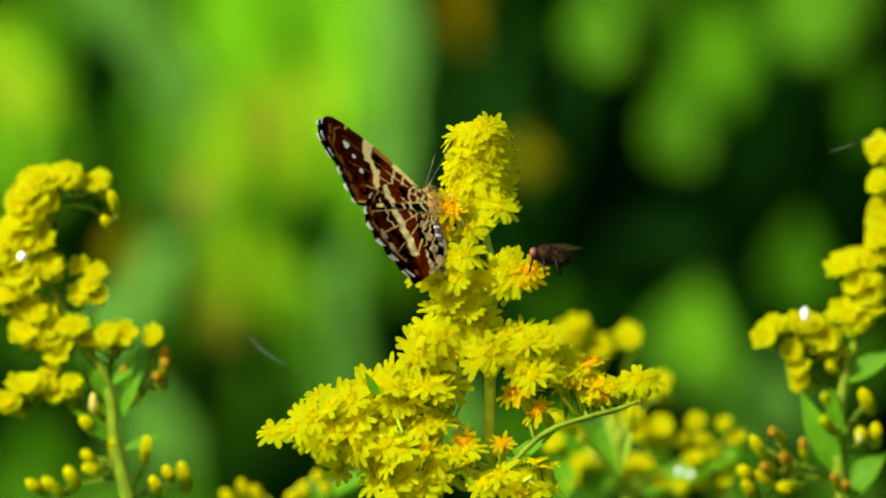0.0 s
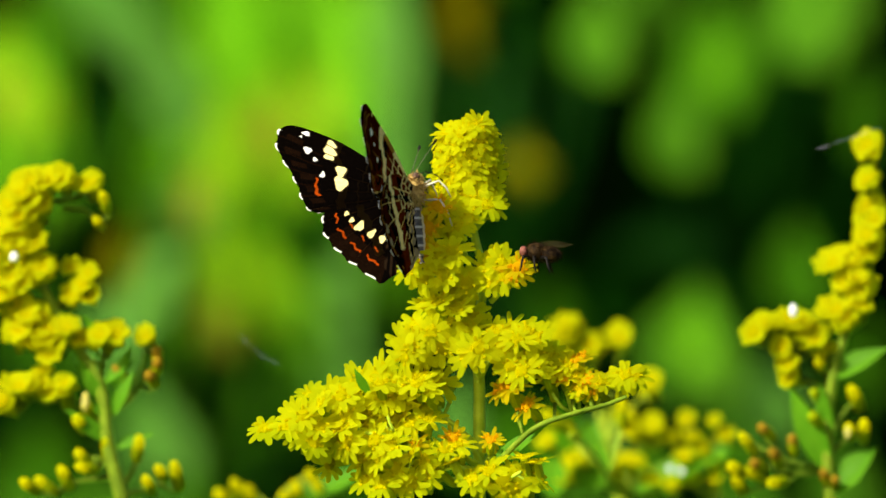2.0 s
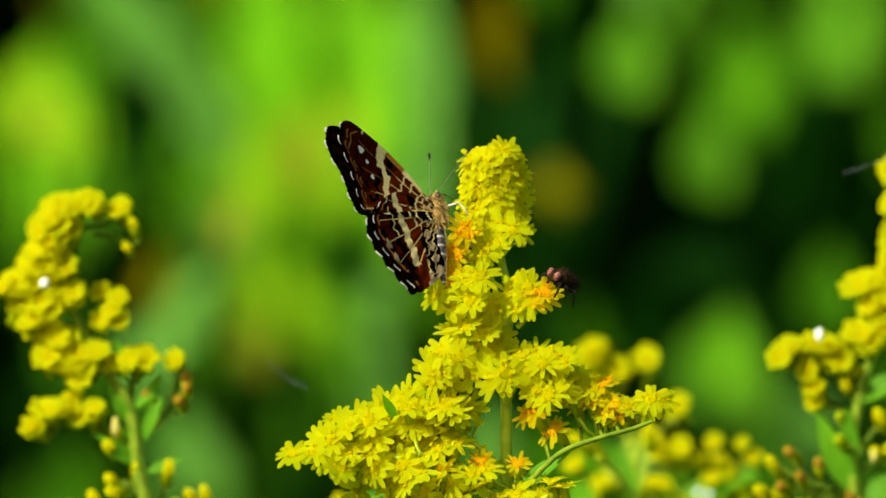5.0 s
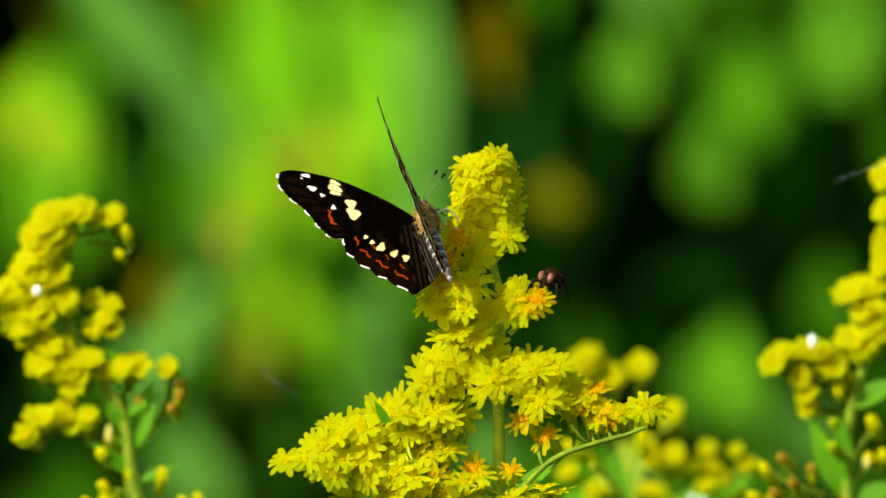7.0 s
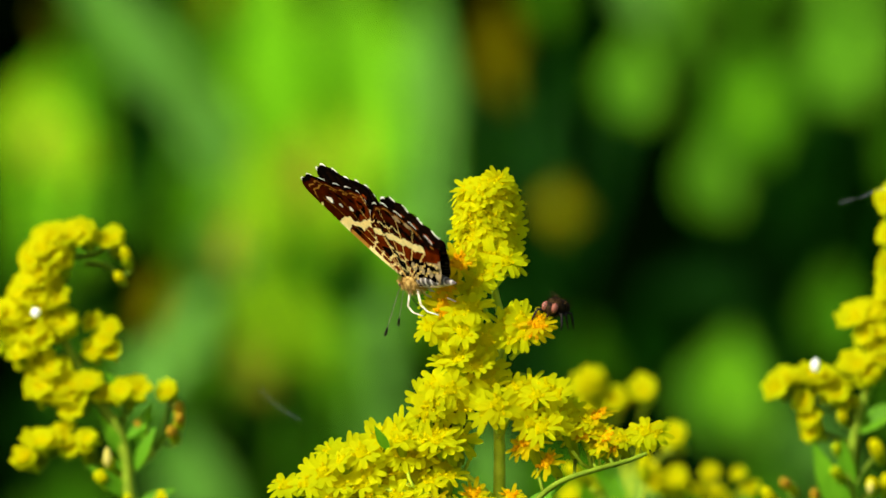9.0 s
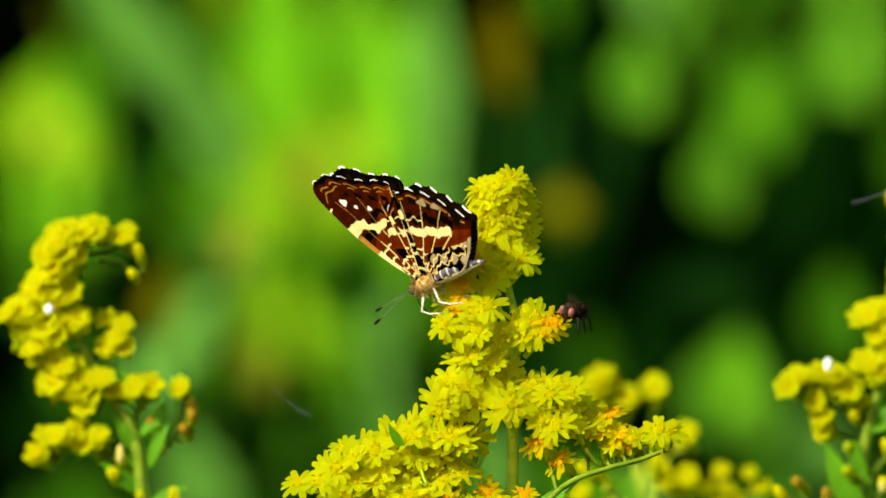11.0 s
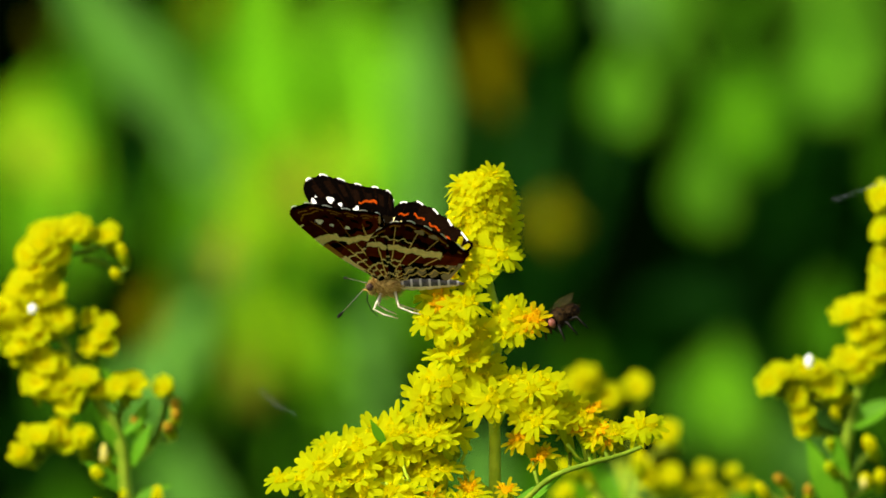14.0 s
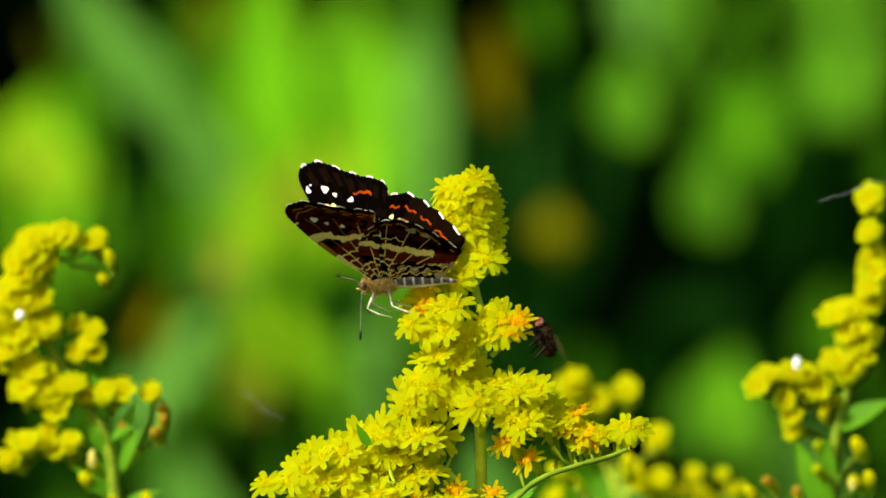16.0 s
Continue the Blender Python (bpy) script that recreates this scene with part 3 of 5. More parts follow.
def left_goldenrod():
    Y = 0.062
    g = Goldenrod((-0.05, Y + 0.02, 0), "goldenrod coming into yellow bloom with many half-open heads", 2, SHADED_STEM)
    low = spread(*(-35.3, -30.9), Y)
    g.lower_stem(low, 1.7)
    g.stalk("stem", [spread(u, v, Y) for u, v in [(-35.3, -30.9), (-36.3, -27.3), (-37.1, -23.3), (-37.5, -19.3), (-38.6, -15.9), (-41.3, -11.9), (-43.9, -7.3), (-45.9, -2.6), (-46.9, 2.1), (-46.3, 6.1)]], 0.95 * MM, 0.35 * MM)
    g.clump([(-46.9, 1.4, 0), (-47.3, 4.1, 0), (-46.3, 6.4, -1), (-42.9, 7.1, -1)], [(-45.6, 6.4, 1.5, 0.5, 7), (-42.6, 6.7, 0.5, 0.2, 4), (-47.3, 3.7, 1.3, 1.9, 13), (-45.3, 3.5, 0.5, 0.3, 4), (-48.9, 0.7, 0.8, 0.5, 5), (-47.4, 1.0, 1.3, 0.8, 6), (-46.4, 5.0, 1.0, 0.6, 4)], Y, ROUND, 0.92)
    g.clump([(-43.6, 4.1, 0), (-41.3, 4.4, 0), (-39.5, 5.4, 0)], [(-39.1, 6.1, 0.3, 0.2, 4)], Y, ROUND, 0.86)
    g.clump([(-42.3, 3.4, 0), (-39.9, 3.1, 0), (-38.6, 2.1, 0)], [(-37.5, 4.2, 0.2, 0.2, 1), (-38.3, 1.7, 0.2, 0.2, 1)], Y, BUDS, 0.8, name="bud")
    g.clump([(-45.6, -3.9, 0), (-47.6, -2.6, -2), (-50.3, -2.6, -3), (-52.3, -3.3, -3)], [(-51.3, -2.9, 1.7, 0.9, 9), (-47.3, -2.5, 2.1, 1.5, 14), (-45.7, -0.7, 0.2, 0.4, 4), (-48.6, -0.8, 1.6, 0.8, 7), (-47.6, -5.0, 1.9, 0.7, 7), (-50.4, -5.2, 1.0, 0.8, 5), (-44.8, -3.8, 0.4, 0.4, 4)], Y, ROUND, 0.92)
    g.clump([(-43.9, -7.6, 0), (-45.9, -7.6, -1), (-48.3, -7.3, -2)], [(-49.1, -7.4, 1.1, 0.8, 7), (-47.3, -8.3, 0.3, 0.5, 4), (-46.6, -9.4, 1.5, 0.6, 6)], Y, ROUND, 0.92)
    g.clump([(-42.9, -8.6, 0), (-42.3, -6.9, 0), (-40.9, -5.3, 0)], [(-41.2, -3.8, 0.2, 0.2, 2), (-39.3, -4.5, 0.2, 0.2, 2), (-40.0, -5.9, 0.2, 0.2, 2), (-41.2, -7.1, 0.2, 0.2, 2), (-39.2, -7.0, 0.2, 0.2, 2)], Y, ROUND, 0.78)
    g.clump([(-40.6, -12.9, 0), (-42.9, -11.9, -2), (-45.6, -11.6, -3), (-47.6, -10.9, -3)], [(-47.1, -11.4, 0.9, 0.7, 7), (-44.1, -11.6, 1.6, 0.8, 9), (-41.9, -10.8, 0.3, 0.2, 4), (-43.8, -13.8, 0.2, 0.2, 2)], Y, ROUND, 0.92)
    g.clump([(-37.9, -17.6, 0), (-37.5, -14.6, -1), (-36.8, -12.3, -1)], [(-40.1, -12.3, 0.2, 0.2, 2), (-36.4, -11.4, 0.5, 0.3, 4), (-38.1, -11.9, 0.3, 0.2, 4)], Y, ROUND, 0.86)
    g.clump([(-37.3, -21.3, 0), (-34.4, -18.6, 0), (-32.9, -15.3, 0), (-32.5, -12.6, 0)], [(-32.5, -11.8, 0.2, 0.2, 2)], Y, ROUND, 0.80)
    g.clump([(-37.3, -21.6, 0), (-34.3, -19.3, 0), (-32.3, -16.6, 0)], [(-31.5, -13.8, 0.5, 0.4, 1), (-31.3, -15.1, 0.3, 0.3, 1), (-32.1, -16.6, 0.2, 0.3, 1), (-35.9, -15.9, 0.3, 0.7, 1)], Y, OLDBUD, 0.95, name="bud")
    g.clump([(-37.5, -21.9, 0), (-40.3, -20.3, -1), (-44.3, -19.1, -2), (-48.3, -18.9, -2)], [(-46.6, -17.5, 1.9, 0.2, 7), (-49.2, -19.7, 0.2, 0.2, 4), (-44.6, -16.1, 0.2, 0.2, 2), (-42.1, -17.8, 0.2, 0.8, 4), (-44.1, -18.3, 0.2, 0.2, 2)], Y, ROUND, 0.83)
    g.clump([(-37.3, -23.9, 0), (-38.9, -22.9, 0), (-40.3, -22.1, 0)], [(-40.5, -21.9, 0.2, 0.2, 1), (-39.5, -20.3, 0.2, 0.2, 1)], Y, BUDS, 1.1, name="bud")
    g.clump([(-36.3, -27.3, 0), (-37.9, -26.3, -1), (-39.6, -26.1, -1)], [(-37.3, -24.7, 0.2, 0.2, 1), (-40.3, -25.8, 0.2, 0.2, 1), (-39.8, -27.3, 0.2, 0.2, 1)], Y, BUDS, 0.95, name="bud")
    g.clump([(-36.3, -28.6, 0), (-38.9, -28.7, -1), (-42.3, -29.3, -2)], [(-42.3, -28.1, 0.2, 0.2, 1), (-44.8, -29.1, 0.2, 0.2, 1), (-46.6, -29.3, 0.2, 0.2, 1)], Y, BUDS, 0.95, name="bud")
    g.clump([(-35.6, -29.9, 0), (-33.9, -27.3, -1), (-33.6, -25.6, -1)], [(-33.5, -24.7, 0.2, 0.2, 1)], Y, BUDS, 0.95, name="bud")
    g.clump([(-35.5, -30.6, 0), (-32.9, -29.9, -1), (-30.6, -28.9, -1)], [(-30.9, -27.7, 0.2, 0.2, 1), (-29.1, -27.9, 0.2, 0.2, 1), (-32.4, -29.1, 0.2, 0.2, 1)], Y, BUDS, 0.95, name="bud")
    for u, v, du, dv, size in [(-37.9, -12.0, -0.6, 0.8, 3.6), (-37.3, -17.3, 0.7, 0.7, 4.6), (-36.6, -21.3, -0.8, 0.5, 4.4), (-37.6, -19.6, -0.5, 0.8, 6.2), (-36.2, -17.6, 0.3, 0.9, 5.4), (-35.9, -24.9, 0.9, 0.4, 5), (-37.0, -24.0, -0.8, 0.6, 6.6), (-36.3, -21.0, 0.35, 0.9, 6.0)]:
        g.leaf(spread(u, v, Y), (du, -0.25, dv), size * MM, 0.3 * size * MM, (-0.4, -1, 0.4), 0.15)
    floret_or_glint(g, spread(*(-48.0, -2.5), Y - 0.005), 0.55)
    floret_or_glint(g, spread(*(-39.6, -19.5), Y - 0.004), 0.5, 2.4, False)


def right_goldenrod():
    Y = 0.07
    g = Goldenrod((0.066, Y + 0.02, 0), "goldenrod with half-open yellow heads and green leaves", 3, SHADED_STEM)
    g.lower_stem(spread(*(48.1, -30.9), Y), 1.7)
    g.stalk("stem", [spread(u, v, Y) for u, v in [(48.1, -30.9), (47.7, -24.6), (47.9, -19.9), (48.7, -15.3), (50.1, -10.6), (51.7, -4.6), (53.1, 1.4), (53.4, 7.4)]], 0.85 * MM, 0.35 * MM)
    g.clump([(53.1, 0.7, 0), (53.1, 6.1, 0), (53.2, 11.4, 0)], [(52.5, 10.4, 0.2, 0.7, 4), (52.5, 6.4, 0.2, 0.2, 2), (52.9, 2.4, 0.7, 1.3, 7), (52.6, -0.4, 0.6, 0.9, 5)], Y, ROUND, 0.92)
    g.clump([(51.9, -5.3, 0), (50.7, -4.3, -2), (48.7, -3.3, -3)], [(49.7, -3.1, 1.5, 0.8, 9), (52.1, -2.3, 0.7, 0.7, 5), (51.4, -5.9, 1.0, 0.8, 6), (50.4, -5.3, 1.0, 0.5, 5), (47.9, -3.4, 0.2, 0.2, 2)], Y, ROUND, 0.92)
    g.clump([(50.4, -11.3, 0), (50.1, -9.6, -2), (48.4, -8.9, -2)], [(48.3, -8.7, 0.9, 0.3, 5), (51.2, -8.5, 0.8, 0.5, 5), (49.9, -9.9, 0.2, 0.2, 4)], Y, ROUND, 0.92)
    g.clump([(49.1, -15.3, 0), (46.4, -13.3, -1), (43.7, -11.3, -2), (39.7, -11.3, -2)], [(39.1, -11.6, 0.2, 0.3, 4), (40.1, -10.6, 0.2, 0.2, 2), (43.1, -10.1, 1.1, 0.4, 5), (42.5, -13.3, 0.2, 0.2, 2), (46.1, -11.9, 1.1, 1.1, 7), (44.7, -10.6, 0.8, 0.5, 5), (47.1, -13.4, 0.2, 0.2, 2)], Y, ROUND, 0.83)
    g.clump([(48.1, -18.6, 0), (45.4, -17.3, 0), (43.5, -16.6, 0)], [(43.3, -15.4, 0.3, 0.2, 2), (43.3, -16.9, 0.2, 0.2, 2)], Y, ROUND, 0.83)
    g.clump([(48.3, -17.3, 0), (47.7, -16.3, 0), (47.1, -15.4, 0)], [(46.7, -15.1, 0.2, 0.2, 1)], Y, BUDS, 0.9, name="bud")
    g.clump([(47.9, -23.9, 0), (49.4, -21.3, 0), (50.7, -19.6, 0)], [(50.8, -18.9, 0.2, 0.2, 1)], Y, BUDS, 1.1, name="bud")
    g.clump([(47.9, -25.9, 0), (49.7, -24.3, 0), (51.7, -23.3, 0)], [(50.2, -22.9, 0.2, 0.2, 1), (51.9, -22.7, 0.2, 0.2, 1)], Y, BUDS, 1.0, name="bud")
    g.clump([(47.9, -27.9, 0), (43.7, -27.9, -1), (41.1, -25.9, -2), (39.1, -24.6, -2)], [(38.1, -24.3, 0.2, 0.2, 1), (36.6, -27.4, 0.2, 0.2, 1), (38.8, -28.1, 0.2, 0.2, 1), (41.4, -29.1, 0.2, 0.2, 1), (37.1, -29.3, 0.2, 0.2, 1)], Y, BUDS, 1.0, name="bud")
    g.clump([(47.9, -27.3, 0), (43.7, -26.9, -1), (41.7, -25.3, -2), (40.4, -23.9, -2)], [(40.1, -22.9, 0.2, 0.3, 1), (43.5, -24.3, 0.2, 0.2, 1), (41.4, -25.9, 0.2, 0.2, 1), (39.1, -26.9, 0.2, 0.3, 1), (47.2, -28.3, 0.3, 0.2, 1), (48.5, -28.9, 0.2, 0.2, 1)], Y, OLDBUD, 0.9, name="bud")
    g.clump([(47.9, -23.9, 0), (47.1, -21.9, 0), (46.3, -19.9, 0)], [(46.1, -18.7, 0.2, 0.2, 1), (46.0, -21.5, 0.2, 0.2, 1)], Y, GREENBUD, 0.9, name="bud")
    floret_or_glint(g, spread(*(43.7, -8.9), Y - 0.005), 0.5, 1.7)
    floret_or_glint(g, spread(*(50.1, -23.3), Y - 0.004), 0.42, 1.8, False)
    g.leaf(spread(*(48.1, -30.3), Y), (0.75, -0.1, 0.85), 0.008, 0.004, (-0.4, -1, 0.5), 0.15)
    g.leaf(spread(*(47.7, -27.3), Y), (-0.5, -0.2, 1.0), 0.011, 0.0035, (-0.4, -1, 0.2), 0.1)
    g.leaf(spread(*(48.4, -16.6), Y), (0.8, -0.3, 0.5), 0.008, 0.003, (-0.4, -1, 0.5), 0.15)
    g.leaf(spread(*(47.9, -23.9), Y), (-0.2, -0.3, 0.9), 0.007, 0.0022, (-0.4, -1, 0.5), 0.15)


def rear_goldenrod():
    Y = 0.125
    g = Goldenrod((0.028, Y + 0.03, 0), "goldenrod of small yellow heads and buds standing further back", 4)
    g.lower_stem(spread(*(23.1, -30.9), Y), 1.7)
    g.clump([(23.1, -30.9, 0), (21.7, -23.9, 0), (19.7, -17.9, 0), (17.7, -13.3, 0)], [(16.9, -11.3, 1.2, 1.1, 9), (20.0, -13.0, 0.2, 0.2, 4), (16.7, -14.3, 0.9, 0.4, 5)], Y, ROUND, 0.86)
    g.clump([(21.4, -22.6, 0), (22.7, -16.6, 0), (23.1, -13.3, 0)], [(23.1, -11.8, 0.2, 1.0, 4)], Y, ROUND, 0.86)
    g.clump([(21.7, -23.9, 0), (24.4, -20.6, 0), (26.4, -18.3, 0)], [(26.8, -17.3, 0.2, 0.4, 4)], Y, ROUND, 0.86)
    g.clump([(23.1, -29.3, 0), (25.1, -25.9, 0), (25.7, -23.9, 0)], [(23.7, -21.4, 0.2, 0.3, 4), (27.2, -22.7, 0.7, 1.1, 5), (25.1, -22.9, 0.4, 0.4, 4), (14.7, -24.3, 0.2, 0.2, 2)], Y, ROUND, 0.76)
    g.clump([(23.1, -29.9, 0), (27.7, -27.3, 0), (31.7, -24.9, 0), (35.1, -23.9, 0)], [(31.1, -21.7, 0.2, 0.2, 2), (34.5, -22.0, 0.2, 0.2, 2), (29.4, -23.9, 0.2, 0.2, 2), (35.9, -23.7, 0.2, 0.2, 2), (31.9, -23.9, 0.3, 0.2, 2), (30.7, -26.1, 0.4, 0.3, 4), (32.9, -25.1, 0.2, 0.2, 2), (34.4, -26.5, 0.3, 0.4, 4)], Y, ROUND[:2], 0.63)
    g.clump([(23.1, -30.3, 0), (20.4, -28.6, 0), (17.7, -26.9, 0)], [(24.4, -26.6, 1.0, 0.3, 4), (18.4, -26.3, 1.1, 0.5, 4), (22.4, -28.1, 0.2, 0.2, 2), (17.1, -28.5, 0.3, 0.2, 2), (20.4, -26.9, 0.2, 0.2, 2)], Y, ROUND, 0.69)
    g.clump([(23.1, -30.6, 0), (27.7, -29.6, 0), (32.4, -28.6, 0)], [(31.7, -28.7, 1.2, 0.3, 2), (29.4, -29.3, 0.4, 0.2, 2), (27.1, -28.7, 0.5, 0.3, 2), (34.4, -28.7, 0.4, 0.2, 2)], Y, ROUND[:2], 0.57)
    floret_or_glint(g, spread(*(29.2, -27.5), Y - 0.004), 0.42)
    floret_or_glint(g, spread(*(30.5, -27.8), Y - 0.004), 0.42)
    g.clump([(22.4, -29.3, 0), (19.7, -25.3, -10), (17.4, -23.6, -20)], [(17.1, -22.6, 0.2, 0.2, 1), (15.1, -21.4, 0.2, 0.2, 1), (23.4, -20.5, 0.2, 0.2, 1)], Y - 0.03, BUDS, 1.0, name="bud")
    g.leaf(spread(*(19.4, -29.9), Y), (0.05, -0.2, 1.0), 0.009, 0.0065, (-0.3, -1, 0.4), 0.1)
    g.leaf(spread(*(15.1, -30.6), Y), (0.1, -0.2, 0.9), 0.006, 0.004, (-0.3, -1, 0.4), 0.1)
    g.leaf(spread(*(25.1, -29.9), Y), (0.8, -0.2, 0.4), 0.016, 0.0035, (-0.3, -1, 0.8), 0.1)


def low_goldenrod():
    Y = 0.11
    g = Goldenrod((-0.02, Y + 0.03, 0), "goldenrod tip still in bud, low among the others", 5)
    g.lower_stem(spread(*(-17.60, -32.27), Y), 1.5)
    g.spray([(-17.6, -32.3, 0), (-15.9, -29.9, 0), (-13.9, -28.6, 0), (-12.9, -28.1, 0)], [(-13.1, -28.3), (-12.3, -29.6), (-14.9, -29.9), (-16.3, -30.6)], Y, BUDS, 2, 1.0, name="bud")
    g.spray([(-17.6, -32.3, 0), (-19.6, -30.6, 0), (-21.9, -29.9, 0)], [(-21.9, -29.6), (-20.3, -30.3), (-23.6, -30.6)], Y, BUDS, 2, 1.0, name="bud")
    g.leaf(spread(*(-14.93, -30.93), Y), (1, -0.2, 0.45), 0.011, 0.0035, (-0.3, -1, 0.8), 0.1)


centre_goldenrod()
left_goldenrod()
right_goldenrod()
rear_goldenrod()
low_goldenrod()


# ---- weeds further back ----
def weed(name, label, category, base, leaves, stem_mat):
    """A weed: a stem from the ground and leaves, each (tip u, tip v, root u, root v, width mm, depth m, material, name)."""
    base = Vector(base)
    thing = tagged(new(name), label, category, "weeds behind the goldenrod")
    thing.location = base
    rng = random.Random(int(base.x * 1000) + 77)
    s = Shape()
    ys = [q[5] for q in leaves]
    y0 = sum(ys) / len(ys) + 0.02
    top = max(spread(q[2], q[3], q[5]).z for q in leaves) - 0.01
    mean = sum(spread(q[2], q[3], q[5]).x for q in leaves) / len(leaves)
    spine = [base, Vector((base.x * 0.7 + mean * 0.3, y0 + 0.12, top * 0.5)), Vector((mean, y0 + 0.12, top))]
    line = smooth_line(spine, 14)
    s.tube([Vector(p) - base for p in line], [0.0035 - 0.0022 * i / len(line) for i in range(len(line))], 7)
    for tu, tv, ru, rv, w, y, mat in leaves:
        root, tip = spread(ru, rv, y + 0.012), spread(tu, tv, y)
        a = Vector(line[nearest(line, (root.x, y0, root.z - 0.05))])
        k = Shape()
        k.tube([Vector((0, 0, 0)), (root - a) * 0.6 - Vector((0, 0, 0.004)), root - a], [0.0009, 0.0008, 0.0008], 5)
        part("leaf_stalk", k.mesh("leaf_stalk", [stem_mat]), thing, Matrix.Translation(a - base))
    part("stem", s.mesh("stem", [stem_mat]), thing)
    for tu, tv, ru, rv, w, y, mat in leaves:
        root, tip = spread(ru, rv, y + 0.012), spread(tu, tv, y)
        yy = (tip - root).normalized()
        face = (TO_SUN + Vector((rng.gauss(0, 0.15), -1.0, rng.gauss(0, 0.15)))).normalized()
        if mat is GOLDEN:
            face = Vector((-0.3, -1.0, 0.35)).normalized()
        xx = yy.cross(face).normalized()
        m = Matrix((xx, yy, xx.cross(yy))).transposed().to_4x4()
        ls = Shape()
        ls.leaf(m, (tip - root).length, w * MM * (1 + y / 1.5), 0.12, 0.18, 10, 0, 0.8, 0.12)
        part("leaf", ls.mesh("leaf", [mat]), thing, Matrix.Translation(root - base))
    # lower leaves, down the stem
    for i in range(10):
        p = Vector(line[3 + i])
        if p.z > 0.98:
            continue
        a = rng.uniform(0, 6.28)
        ls = Shape()
        m = Matrix.Rotation(a, 4, "Z") @ Matrix.Rotation(radians(rng.uniform(-10, 40)), 4, "X")
        ls.leaf(m, rng.uniform(0.07, 0.12), rng.uniform(0.02, 0.035), 0.35, 0.2, 8, 0, 0.8, 0.1)
        part("leaf", ls.mesh("leaf", [leaves[i % len(leaves)][6]]), thing, Matrix.Translation(p - base))
    return thing


# DIM and DULL leaves below paint shaded gaps between the brighter leaves.
weed("tall_weed", "tall weed with long bright green upright leaves", "weed", (-0.05, 0.95, 0), [
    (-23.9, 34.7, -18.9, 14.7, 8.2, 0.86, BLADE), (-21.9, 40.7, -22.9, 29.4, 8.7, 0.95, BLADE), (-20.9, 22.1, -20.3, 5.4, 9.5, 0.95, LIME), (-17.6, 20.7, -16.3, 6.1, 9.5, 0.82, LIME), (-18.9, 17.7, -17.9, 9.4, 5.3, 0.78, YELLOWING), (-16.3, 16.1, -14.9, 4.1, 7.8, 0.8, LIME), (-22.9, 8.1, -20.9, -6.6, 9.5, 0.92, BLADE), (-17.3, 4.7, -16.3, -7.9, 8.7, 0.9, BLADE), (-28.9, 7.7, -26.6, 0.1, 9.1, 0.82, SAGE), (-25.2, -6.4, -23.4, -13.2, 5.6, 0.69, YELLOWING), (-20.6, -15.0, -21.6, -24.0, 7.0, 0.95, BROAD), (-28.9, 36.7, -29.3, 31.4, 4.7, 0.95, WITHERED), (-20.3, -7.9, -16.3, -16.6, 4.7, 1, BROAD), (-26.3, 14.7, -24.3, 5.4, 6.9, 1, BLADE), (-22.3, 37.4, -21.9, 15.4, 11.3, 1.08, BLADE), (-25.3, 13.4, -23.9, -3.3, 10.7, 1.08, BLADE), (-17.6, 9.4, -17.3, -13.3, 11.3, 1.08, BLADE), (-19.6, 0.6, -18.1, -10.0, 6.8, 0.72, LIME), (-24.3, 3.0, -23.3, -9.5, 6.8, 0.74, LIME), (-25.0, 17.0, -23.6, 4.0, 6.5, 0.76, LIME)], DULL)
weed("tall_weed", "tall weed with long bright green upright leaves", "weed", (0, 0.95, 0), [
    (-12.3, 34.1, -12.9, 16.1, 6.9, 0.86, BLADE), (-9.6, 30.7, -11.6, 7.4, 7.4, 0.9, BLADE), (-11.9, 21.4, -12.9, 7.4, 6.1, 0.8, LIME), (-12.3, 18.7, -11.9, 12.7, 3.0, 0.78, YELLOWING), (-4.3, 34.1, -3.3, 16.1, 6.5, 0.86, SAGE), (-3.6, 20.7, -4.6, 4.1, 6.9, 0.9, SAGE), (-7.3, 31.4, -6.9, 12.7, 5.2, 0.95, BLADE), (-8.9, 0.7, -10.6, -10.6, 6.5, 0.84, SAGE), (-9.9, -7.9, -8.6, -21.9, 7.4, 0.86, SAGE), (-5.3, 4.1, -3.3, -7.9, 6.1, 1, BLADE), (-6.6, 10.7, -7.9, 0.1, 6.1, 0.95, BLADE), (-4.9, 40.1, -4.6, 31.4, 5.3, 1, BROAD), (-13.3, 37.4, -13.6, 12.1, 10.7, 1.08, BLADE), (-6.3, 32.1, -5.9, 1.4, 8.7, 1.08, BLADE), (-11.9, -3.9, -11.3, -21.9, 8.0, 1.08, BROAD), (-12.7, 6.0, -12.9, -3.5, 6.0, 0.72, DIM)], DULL)
